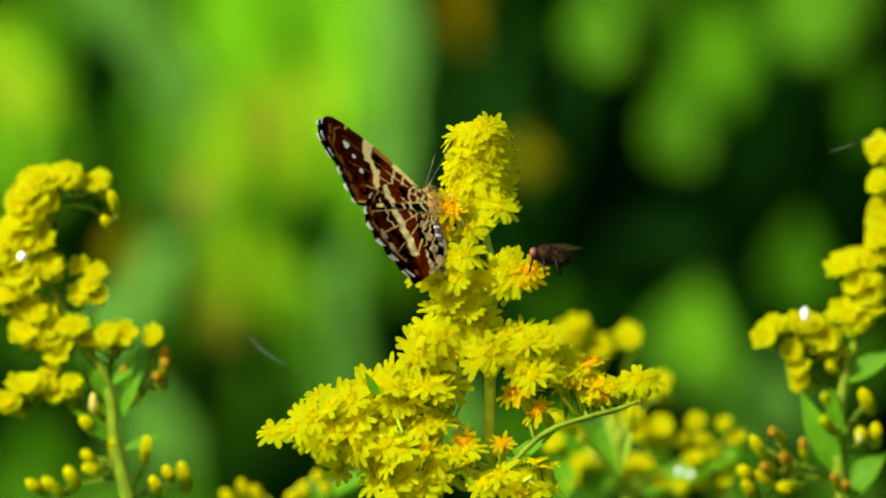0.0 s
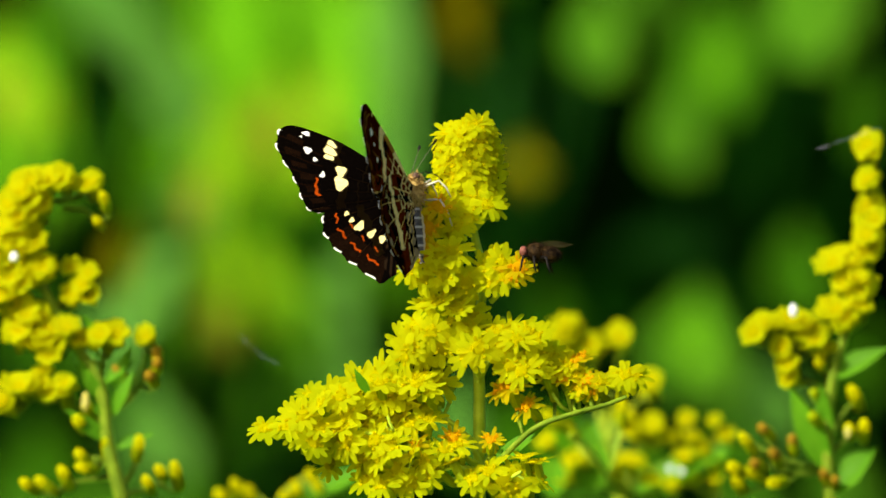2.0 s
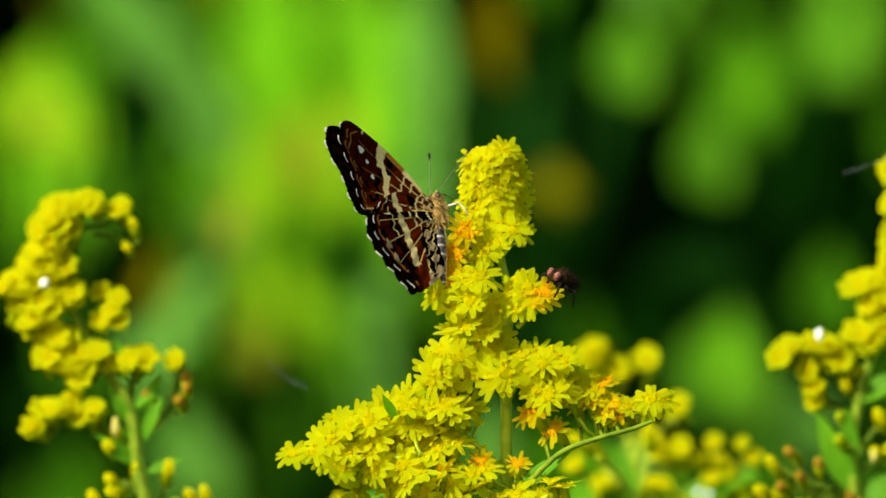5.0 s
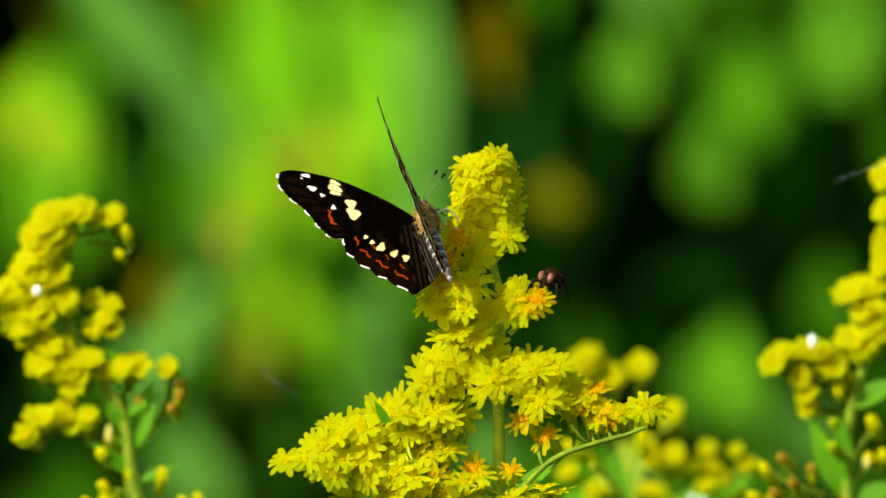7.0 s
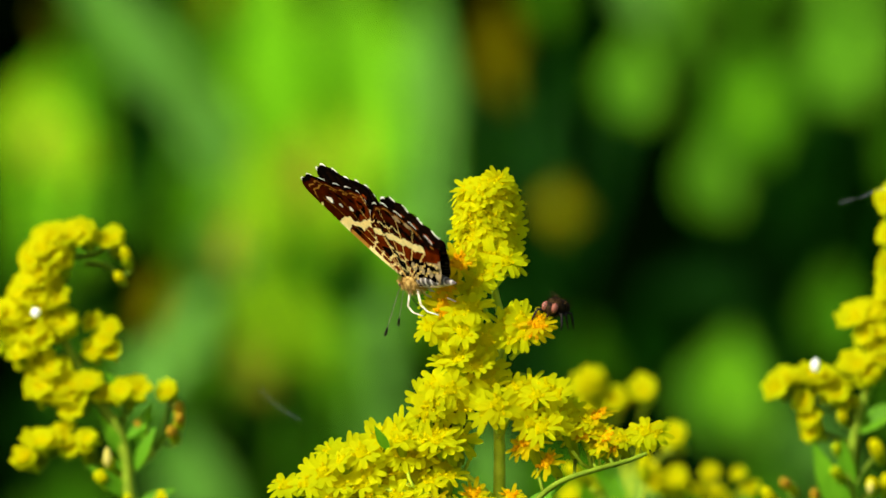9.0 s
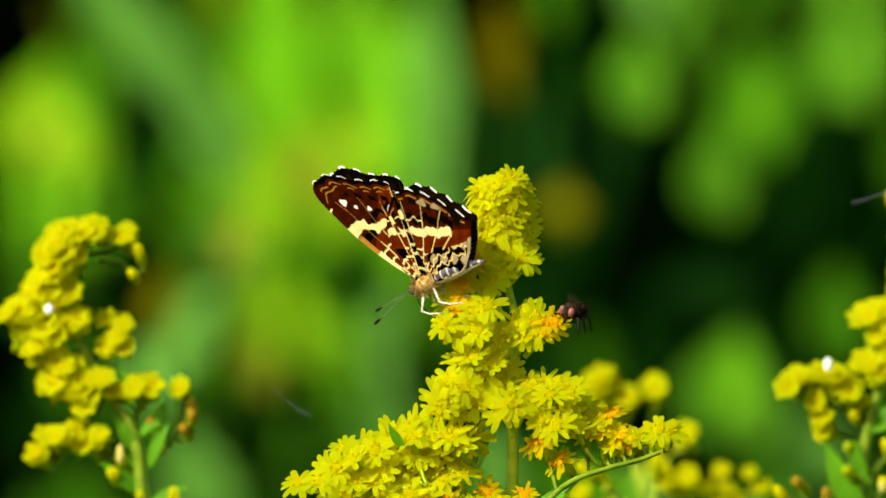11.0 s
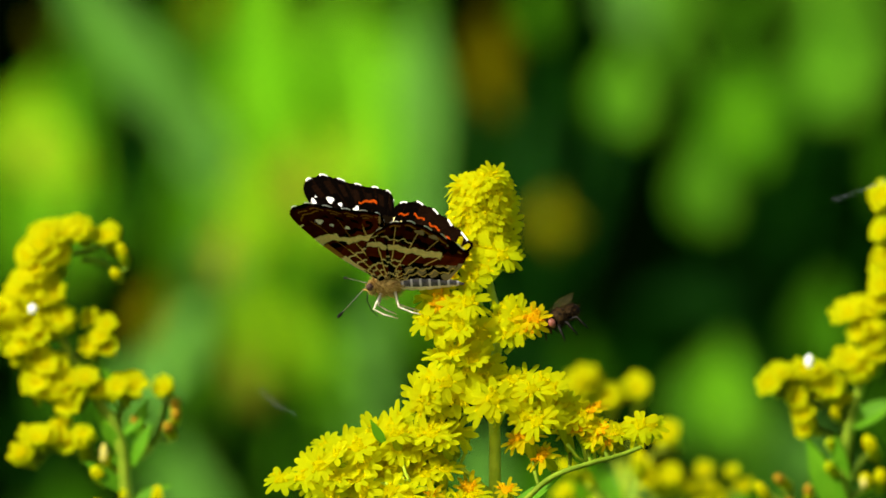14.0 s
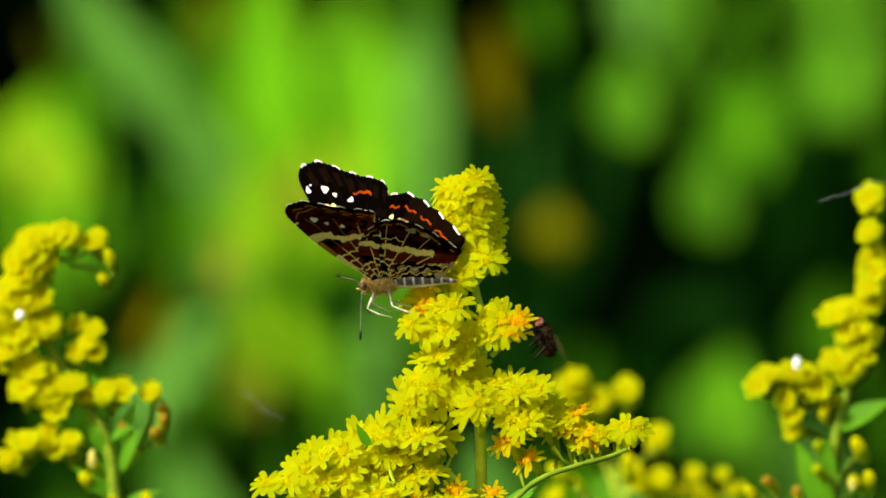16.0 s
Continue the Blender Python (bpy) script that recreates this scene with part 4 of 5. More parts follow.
weed("tall_weed", "tall weed with grey-green and yellow-green leaves", "weed", (-0.12, 0.92, 0), [
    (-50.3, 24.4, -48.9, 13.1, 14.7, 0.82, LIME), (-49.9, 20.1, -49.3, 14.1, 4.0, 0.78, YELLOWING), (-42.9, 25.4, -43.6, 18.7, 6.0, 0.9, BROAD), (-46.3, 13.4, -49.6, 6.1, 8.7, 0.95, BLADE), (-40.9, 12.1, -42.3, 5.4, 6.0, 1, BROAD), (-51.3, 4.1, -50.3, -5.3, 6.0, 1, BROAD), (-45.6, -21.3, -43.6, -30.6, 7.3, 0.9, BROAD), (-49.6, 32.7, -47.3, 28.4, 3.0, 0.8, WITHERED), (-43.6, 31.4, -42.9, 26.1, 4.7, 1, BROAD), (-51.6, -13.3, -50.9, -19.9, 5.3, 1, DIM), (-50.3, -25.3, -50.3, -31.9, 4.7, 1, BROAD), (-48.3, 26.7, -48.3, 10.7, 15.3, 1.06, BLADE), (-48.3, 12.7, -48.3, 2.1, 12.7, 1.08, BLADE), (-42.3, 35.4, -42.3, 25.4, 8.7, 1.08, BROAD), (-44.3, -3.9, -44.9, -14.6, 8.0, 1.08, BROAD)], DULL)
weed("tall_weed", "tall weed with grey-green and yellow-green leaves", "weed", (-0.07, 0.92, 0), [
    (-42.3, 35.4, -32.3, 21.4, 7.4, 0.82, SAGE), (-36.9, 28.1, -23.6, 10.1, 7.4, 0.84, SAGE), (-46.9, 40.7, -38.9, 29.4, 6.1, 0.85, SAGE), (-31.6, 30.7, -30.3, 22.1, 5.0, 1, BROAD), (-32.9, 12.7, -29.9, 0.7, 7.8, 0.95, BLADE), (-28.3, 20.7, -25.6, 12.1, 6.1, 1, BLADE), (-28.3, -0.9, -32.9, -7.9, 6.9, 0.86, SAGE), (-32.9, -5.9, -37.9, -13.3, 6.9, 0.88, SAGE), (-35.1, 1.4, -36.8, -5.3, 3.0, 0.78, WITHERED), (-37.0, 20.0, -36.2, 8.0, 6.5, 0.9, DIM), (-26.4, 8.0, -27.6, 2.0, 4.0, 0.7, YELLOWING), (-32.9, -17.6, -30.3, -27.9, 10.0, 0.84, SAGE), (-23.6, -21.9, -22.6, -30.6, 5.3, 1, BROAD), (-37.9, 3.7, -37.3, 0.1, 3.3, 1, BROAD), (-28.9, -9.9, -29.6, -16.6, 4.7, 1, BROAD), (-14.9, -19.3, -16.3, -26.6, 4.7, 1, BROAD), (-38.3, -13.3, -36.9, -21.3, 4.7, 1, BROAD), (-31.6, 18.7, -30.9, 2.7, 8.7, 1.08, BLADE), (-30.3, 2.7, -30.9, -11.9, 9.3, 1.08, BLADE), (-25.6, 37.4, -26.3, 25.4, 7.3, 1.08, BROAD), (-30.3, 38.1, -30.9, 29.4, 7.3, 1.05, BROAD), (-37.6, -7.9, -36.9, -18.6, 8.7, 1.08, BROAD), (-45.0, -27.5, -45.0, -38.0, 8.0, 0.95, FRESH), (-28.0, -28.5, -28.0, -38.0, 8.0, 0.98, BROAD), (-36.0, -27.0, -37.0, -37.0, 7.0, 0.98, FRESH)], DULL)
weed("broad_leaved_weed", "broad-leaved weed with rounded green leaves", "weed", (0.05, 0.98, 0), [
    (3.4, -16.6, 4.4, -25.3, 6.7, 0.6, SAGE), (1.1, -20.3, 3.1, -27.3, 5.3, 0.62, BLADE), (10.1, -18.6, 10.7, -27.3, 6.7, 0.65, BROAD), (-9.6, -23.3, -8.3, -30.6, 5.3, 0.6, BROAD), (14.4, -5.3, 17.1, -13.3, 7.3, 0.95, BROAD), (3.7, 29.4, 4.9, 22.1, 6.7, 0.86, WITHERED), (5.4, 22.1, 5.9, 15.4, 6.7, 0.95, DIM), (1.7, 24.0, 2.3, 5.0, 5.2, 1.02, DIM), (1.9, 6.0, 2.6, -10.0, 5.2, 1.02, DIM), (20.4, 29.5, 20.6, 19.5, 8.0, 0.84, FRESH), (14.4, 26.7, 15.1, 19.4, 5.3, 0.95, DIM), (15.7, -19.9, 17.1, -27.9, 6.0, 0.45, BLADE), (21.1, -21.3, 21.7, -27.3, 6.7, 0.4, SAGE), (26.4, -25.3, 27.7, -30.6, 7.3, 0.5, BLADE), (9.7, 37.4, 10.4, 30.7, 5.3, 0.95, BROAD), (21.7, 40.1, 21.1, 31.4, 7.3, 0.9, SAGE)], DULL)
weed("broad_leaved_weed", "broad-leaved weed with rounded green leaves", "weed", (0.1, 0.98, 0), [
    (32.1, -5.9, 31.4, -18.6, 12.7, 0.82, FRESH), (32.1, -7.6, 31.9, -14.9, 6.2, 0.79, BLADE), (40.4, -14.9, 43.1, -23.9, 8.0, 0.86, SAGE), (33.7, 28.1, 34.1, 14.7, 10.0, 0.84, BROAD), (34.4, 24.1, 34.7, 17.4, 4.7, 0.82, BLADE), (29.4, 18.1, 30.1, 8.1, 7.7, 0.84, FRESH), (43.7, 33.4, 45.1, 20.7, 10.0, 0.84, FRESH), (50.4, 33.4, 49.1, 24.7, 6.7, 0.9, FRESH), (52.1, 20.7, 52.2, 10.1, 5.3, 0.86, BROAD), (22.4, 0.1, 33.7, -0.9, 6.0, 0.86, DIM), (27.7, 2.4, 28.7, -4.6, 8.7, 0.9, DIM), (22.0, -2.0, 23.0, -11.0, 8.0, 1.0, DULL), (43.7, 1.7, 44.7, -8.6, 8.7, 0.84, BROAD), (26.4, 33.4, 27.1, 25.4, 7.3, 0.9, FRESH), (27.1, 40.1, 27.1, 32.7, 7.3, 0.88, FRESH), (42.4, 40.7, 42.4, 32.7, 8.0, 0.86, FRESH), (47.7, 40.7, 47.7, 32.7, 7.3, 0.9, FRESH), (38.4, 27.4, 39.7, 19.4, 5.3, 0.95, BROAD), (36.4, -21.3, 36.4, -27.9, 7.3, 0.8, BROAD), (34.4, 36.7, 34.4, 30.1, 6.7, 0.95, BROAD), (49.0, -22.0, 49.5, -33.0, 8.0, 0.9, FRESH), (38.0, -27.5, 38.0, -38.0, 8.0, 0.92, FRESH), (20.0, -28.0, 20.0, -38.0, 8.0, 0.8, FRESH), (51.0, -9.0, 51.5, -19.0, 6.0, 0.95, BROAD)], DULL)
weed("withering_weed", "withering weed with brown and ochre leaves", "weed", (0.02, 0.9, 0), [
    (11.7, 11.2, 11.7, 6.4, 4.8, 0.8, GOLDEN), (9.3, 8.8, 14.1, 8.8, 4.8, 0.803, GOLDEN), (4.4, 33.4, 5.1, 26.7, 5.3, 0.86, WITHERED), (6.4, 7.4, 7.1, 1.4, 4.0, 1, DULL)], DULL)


# ---- the butterfly: wings lie flat in its space, head along y, back along z ----
FORE = [(0, 0.25), (5, 1.0), (10, 1.15), (14, 0.65), (16.6, 0.0), (17.7, -1.1), (17.4, -2.7), (16.0, -3.9), (14.1, -4.8), (12.5, -5.8), (11.1, -6.9), (9.7, -7.6), (8.2, -7.2), (4, -4.0), (0, -1.6)]
HIND = [(0, 1.0), (4.0, 2.0), (7.0, 1.7), (9.2, 0.4), (10.6, -1.5), (10.7, -3.4), (9.6, -5.2), (8.0, -6.9), (6.2, -8.4), (4.1, -10.0), (2.9, -9.5), (1.0, -8.3), (-0.8, -6.3), (-1.0, -3.6), (-0.8, -1.4)]


def blob(a, b, ca, cb, ra, rb, turn=0.0):
    c, s = math.cos(radians(turn)), math.sin(radians(turn))
    x, y = (a - ca) * c + (b - cb) * s, -(a - ca) * s + (b - cb) * c
    wob = 0.18 * np.sin(np.arctan2(y / rb, x / ra) * 3 + ca)
    return (x / ra) ** 2 + (y / rb) ** 2 < (1 + wob) ** 2


def stripe(a, b, p, q, w0, w1, wave=0.0):
    d = np.array(q, float) - np.array(p, float)
    length = np.hypot(*d)
    d /= length
    t = (a - p[0]) * d[0] + (b - p[1]) * d[1]
    off = (a - p[0]) * -d[1] + (b - p[1]) * d[0] + wave * np.sin(t * 2.6 + 1) + wave * 0.6 * np.sin(t * 6.1)
    w = w0 + (w1 - w0) * np.clip(t / length, 0, 1)
    return (np.abs(off) < w / 2) & (t > 0) & (t < length)


BLACK, BROWN = (0.0016, 0.001, 0.0007), (0.006, 0.0026, 0.0012)
CREAM, WHITE = (0.95, 0.77, 0.29), (0.90, 0.86, 0.74)
ORANGE, RUST, UMBER = (0.30, 0.04, 0.002), (0.098, 0.0115, 0.0004), (0.004, 0.002, 0.001)
OCHRE, LILAC, VEIN = (0.34, 0.15, 0.02), (0.34, 0.25, 0.12), (0.92, 0.63, 0.17)


def rays(a, b, angles, width, start=0.0):
    r, th = np.hypot(a, b), np.degrees(np.arctan2(b, a))
    hit = np.zeros(a.shape, bool)
    for g in angles:
        hit |= (np.abs(np.radians(th - g - 0.5 * np.sin(r * 0.9))) * r < width / 2) & (r > start)
    return hit


def upper_fore(a, b, rho, m):
    c = np.empty((*a.shape, 3))
    c[:] = BLACK
    c[rays(a, b, (-6, -12, -18, -24, -30), 0.14, 11)] = BROWN
    c[(rho > 0.8) & (rho < 0.93) & (np.sin(m * 44) > 0.2) & (m > 0)] = BROWN
    for ca, cb, ra, rb, tn in ((11.15, 0.35, 0.62, 0.42, 0), (10.95, -0.3, 0.85, 0.5, 6), (10.7, -0.95, 0.62, 0.42, 0), (8.5, -1.75, 0.66, 0.6, 20), (7.8, -3.0, 0.85, 0.75, 20)):
        c[blob(a, b, ca, cb, ra, rb, tn)] = CREAM
    c[rays(a, b, (1.0, -4.0), 0.1, 9) & (a < 12)] = UMBER
    for ca, cb, ra, rb, tn in ((13.4, -1.6, 0.5, 0.36, 0), (12.0, -2.1, 0.28, 0.22, 0), (10.3, -3.2, 0.28, 0.36, 0), (14.6, 0.0, 0.5, 0.24, -15), (15.0, -0.6, 0.14, 0.12, 0)):
        c[blob(a, b, ca, cb, ra, rb, tn)] = WHITE
    c[stripe(a, b, (10.9, -4.0), (9.4, -5.6), 0.24, 0.42, 0.16)] = ORANGE
    c[(rho > 0.985) & (np.sin(m * 38 + 0.6) > 0.15) & (m > 0)] = WHITE
    return c


def upper_hind(a, b, rho, m):
    c = np.empty((*a.shape, 3))
    c[:] = BLACK
    c[(rho > 0.72) & (m > 0.4)] = BROWN
    c[(a < 3.2 + 0.4 * np.sin(b * 2.2)) & (b < 0.2) & (np.sin(a * 9 + b * 1.2) > 0.1)] = (0.014, 0.008, 0.004)
    c[(a < 1.3 + 0.2 * np.sin(b * 3)) & (np.sin(a * 14 - b * 1.1) > 0.2)] = (0.06, 0.045, 0.03)
    c[rays(a, b, (0, -12, -24, -36, -48, -60), 0.1, 5)] = UMBER
    for ca, cb, ra, rb in ((8.3, -0.5, 0.42, 0.32), (7.7, -1.5, 0.3, 0.24), (7.1, -2.3, 0.32, 0.26), (6.2, -3.1, 0.68, 0.44), (4.8, -4.1, 0.62, 0.36), (3.5, -4.8, 0.5, 0.4)):
        c[blob(a, b, ca, cb, ra, rb, -38)] = CREAM
    c[(np.abs(rho - 0.83 - 0.008 * np.sin(m * 70)) < 0.012) & (np.sin(m * 30 + 1) > -0.55) & (m > 0.18) & (m < 0.97)] = ORANGE
    c[(np.abs(rho - 0.70 - 0.008 * np.sin(m * 60)) < 0.01) & (np.sin(m * 30 + 1.6) > 0.45) & (m > 0.3)] = (0.26, 0.04, 0.003)
    c[(rho > 0.981) & (np.sin(m * 36 + 0.4) > 0.15) & (m > 0)] = WHITE
    return c


def cells(a, b, angles, rings, width, seed):
    """Short cross lines between the veins, set off from cell to cell; also the number of each cell."""
    rng = np.random.RandomState(seed)
    r, th = np.hypot(a, b), np.degrees(np.arctan2(b, a))
    k = np.searchsorted(np.array(sorted(angles)), th)
    hit, ring = np.zeros(a.shape, bool), np.zeros(a.shape, int)
    for q in rings:
        at = (q + rng.uniform(-0.45, 0.45, len(angles) + 1))[k] + 0.08 * np.sin(th * 0.6)
        hit |= np.abs(r - at) < width / 2
        ring += r > at
    return hit, k * 3 + ring * 5


def mottled(a, b):
    return np.array(RUST) * (0.9 + 0.25 * np.sin(3.1 * a + 1.7 * b) * np.sin(2.3 * b - 1.1 * a))[..., None]


def under_fore(a, b, rho, m):
    c = np.empty((*a.shape, 3))
    c[:] = mottled(a, b)
    # Outer half darkened: the shade on the closed wing is painted in.
    c[a + 0.45 * b > 7.5] *= 0.4
    veins = (8, -4, -15, -27, -38)
    lines, cell = cells(a, b, veins, (1.9, 3.2, 4.6, 6.1), 0.24, 5)
    inner = a + 0.45 * b < 6.9
    c[inner & (cell % 5 == 0)] = BLACK
    c[blob(a, b, 5.7, -2.5, 0.7, 0.9, 30)] = (0.03, 0.02, 0.014)
    c[stripe(a, b, (8.9, 1.0), (8.2, -1.2), 1.1, 0.8, 0.1)] = BLACK
    c[stripe(a, b, (9.5, -1.9), (8.3, -5.6), 0.8, 0.6, 0.22)] = BLACK
    c[inner & rays(a, b, veins, 0.15, 0.6)] = VEIN
    c[rays(a, b, veins, 0.07, 6.5) & (rho < 0.8)] = OCHRE
    c[inner & lines] = CREAM
    c[stripe(a, b, (10.75, 1.3), (9.9, -1.35), 1.8, 1.0, 0.1)] = CREAM
    c[stripe(a, b, (9.6, -0.8), (8.3, -1.7), 0.5, 0.9, 0.06)] = CREAM
    c[stripe(a, b, (8.4, -1.3), (6.2, -5.7), 0.9, 1.15, 0.13)] = CREAM
    c[(m > 0) & (rho > 0.79) & (rho < 0.84) & (a < 13.8) & (np.sin(m * 38) > 0.0)] = BLACK
    c[(m > 0) & (rho > 0.872) & (rho < 0.888) & (a < 14.5) & (np.sin(m * 38 + 0.6) > 0.2)] = OCHRE
    c[(m > 0) & (rho > 0.915) & (rho < 0.927) & (np.sin(m * 38) > -0.8)] = OCHRE
    c[(m > 0) & (rho > 0.958)] = BLACK
    c[(b > 0.66 - 0.02 * a) & (a < 6.5)] = CREAM
    c[(b > 0.8 - 0.02 * a) & (a > 6.5) & (a < 9.6)] = OCHRE
    for ca, cb, ra, rb in ((13.4, -1.6, 0.5, 0.36), (11.8, -2.15, 0.26, 0.22), (10.2, -3.15, 0.3, 0.26)):
        c[blob(a, b, ca, cb, ra, rb)] = WHITE
    c[stripe(a, b, (14.5, 1.0), (14.2, 0.1), 0.4, 0.25, 0.08)] = CREAM
    c[(a > 15.0) & (rho > 0.872) & (rho < 0.885)] = OCHRE
    c[(a > 15.2) & (rho < 0.86) & (np.abs(np.sin(a * 3.4)) < 0.3)] = UMBER
    c[(rho > 0.989) & (np.sin(m * 38 + 0.6) > 0.0) & (m > 0)] = WHITE
    return c


def under_hind(a, b, rho, m):
    c = np.empty((*a.shape, 3))
    c[:] = mottled(a, b)
    # Same here: shade put into the rust of the outer half.
    c[a - 0.37 * b > 6.5] *= 0.4
    veins = (22, 5, -12, -29, -46, -62, -77)
    lines, cell = cells(a, b, veins, (1.5, 2.5, 3.6), 0.26, 11)
    inner = stripe(a, b, (1.8, 3.0), (-1.4, -6.0), 6.6, 6.6)
    c[inner & (cell % 4 == 1)] = BLACK
    # outer half: broken dark band beyond the pale one, rust field, dark ovals, pale patches, thin dark margin
    c[stripe(a, b, (8.0, -0.6), (4.8, -7.6), 1.0, 0.9, 0.25)] = BLACK
    c[stripe(a, b, (8.6, 1.0), (6.5, -3.6), 0.17, 0.15, 0.22)] = CREAM
    c[(m > 0) & (rho > 0.83) & (rho < 0.895) & (np.sin(m * 36) > 0.1)] = UMBER
    c[(m > 0) & (rho > 0.91) & (rho < 0.925) & (np.sin(m * 36) > -0.7)] = OCHRE
    c[(m > 0) & (rho > 0.958)] = BLACK
    c[rays(a, b, veins, 0.13, 0.6) & (rho < 0.66)] = VEIN
    c[rays(a, b, veins, 0.07, 5.0) & (rho < 0.9)] = VEIN
    for ca, cb, ra, rb in ((8.35, -4.7, 0.4, 0.65), (7.25, -6.2, 0.36, 0.6), (7.3, -4.0, 0.16, 0.16), (5.6, -7.7, 0.2, 0.2)):
        c[blob(a, b, ca, cb, ra, rb, -40)] = LILAC
    c[blob(a, b, 4.9, -8.4, 0.8, 0.55)] = UMBER
    c[blob(a, b, 5.9, -8.0, 0.4, 0.4)] = UMBER
    c[stripe(a, b, (7.2, 2.0), (3.7, -6.7), 0.85, 1.15, 0.14)] = CREAM
    c[inner & lines] = CREAM
    fold = (a < 2.9 + 0.12 * b) & (b < -1.8)
    c[fold] = LILAC
    c[fold & (np.sin(2.6 * a + 1.3 * b + 0.4) * np.sin(2.5 * b - 0.7 * a) > -0.12)] = BLACK
    for k in range(2):
        c[fold & stripe(a, b, (0.6 + 0.9 * k, -1.8), (1.2 + 1.1 * k, -8.8), 0.2, 0.16, 0.3)] = VEIN
    c[(rho > 0.93) & (a < 2.2)] = LILAC
    c[(rho > 0.987) & (np.sin(m * 36 + 0.4) > 0.0) & (m > 0)] = WHITE
    return c


def wing_mesh(name, outline, first, last, paint_up, paint_down, side, turn, camber):
    """A thin double-sided wing; its outer margin runs from outline point first to last."""
    line = smooth_line(outline, 24)
    n, rows = len(line), 140
    k = np.arange(n) / 24.0
    m1 = np.where((k >= first) & (k <= last), (k - first) / (last - first), 0.0)
    scallop = 1 + np.where(m1 > 0, 0.011 * np.sin(m1 * 38 + 0.6), 0.0)
    rho = np.linspace(0.0, 1.0, rows) ** 0.8
    A = rho[:, None] * (line[:, 0] * scallop)[None, :]
    B = rho[:, None] * (line[:, 1] * scallop)[None, :]
    R = np.repeat(rho[:, None], n, 1)
    M = np.repeat(m1[None, :], rows, 0)
    g = radians(turn)
    U, V = A * math.cos(g) - B * math.sin(g), A * math.sin(g) + B * math.cos(g)
    W = camber * (np.sin(np.clip(A / 17, 0, 1) * math.pi) - 0.4 * R ** 2) + 0.05 * np.sin(np.degrees(np.arctan2(B, A + 0.01)) * 0.5) * R
    verts, cols = [], []
    pale = paint_down(A, B, R, M).reshape(-1, 3)
    share = 0.04 + 0.2 * np.clip(pale @ np.array((0.3, 0.6, 0.1)), 0, 1)
    glow = np.concatenate([pale ** 1.25, np.ones((len(pale), 1))], 1)
    for z, paint in ((0.035, paint_up), (-0.035, paint_down)):
        verts.append(np.stack([side * U, V, W + z * (1 - 0.7 * R)], -1).reshape(-1, 3))
        cols.append(paint(A, B, R, M).reshape(-1, 3))
    verts, cols = np.concatenate(verts) * MM, np.concatenate(cols)
    i, j = np.meshgrid(np.arange(rows - 1), np.arange(n - 1), indexing="ij")
    q = (i * n + j).reshape(-1)
    top = np.stack([q, q + 1, q + n + 1, q + n], -1)
    off = rows * n
    low = top[:, ::-1] + off
    e = (rows - 1) * n + np.arange(n - 1)
    rim = np.stack([e, e + 1, e + 1 + off, e + off], -1)
    faces = np.concatenate([top, low, rim])
    if side * 1 > 0:
        faces = faces[:, ::-1]
    me = mesh_of(name, verts.tolist(), faces.tolist(), [WING])
    layer = me.color_attributes.new("pattern", "FLOAT_COLOR", "POINT")
    layer.data.foreach_set("color", np.concatenate([cols, np.concatenate([share * 0.3, share * 1.6])[:, None]], 1).astype(np.float32).ravel())
    layer = me.color_attributes.new("through", "FLOAT_COLOR", "POINT")
    layer.data.foreach_set("color", np.tile(glow, (2, 1)).astype(np.float32).ravel())
    return me


def tuft(s, centre, size, count, length, rng, slot=0):
    """Short hairs standing off an ellipsoid, swept back."""
    for i in range(count):
        d = Vector([rng.gauss(0, 1) for _ in range(3)]).normalized()
        p = Vector(centre) + Vector((d.x * size[0], d.y * size[1], d.z * size[2]))
        h = (d + Vector((0, -0.8, 0.1))).normalized() * length * rng.uniform(0.6, 1.3)
        s.tube([p, p + h * 0.6 + d * length * 0.15, p + h], [0.05 * MM, 0.035 * MM, 0.008 * MM], 3, slot)


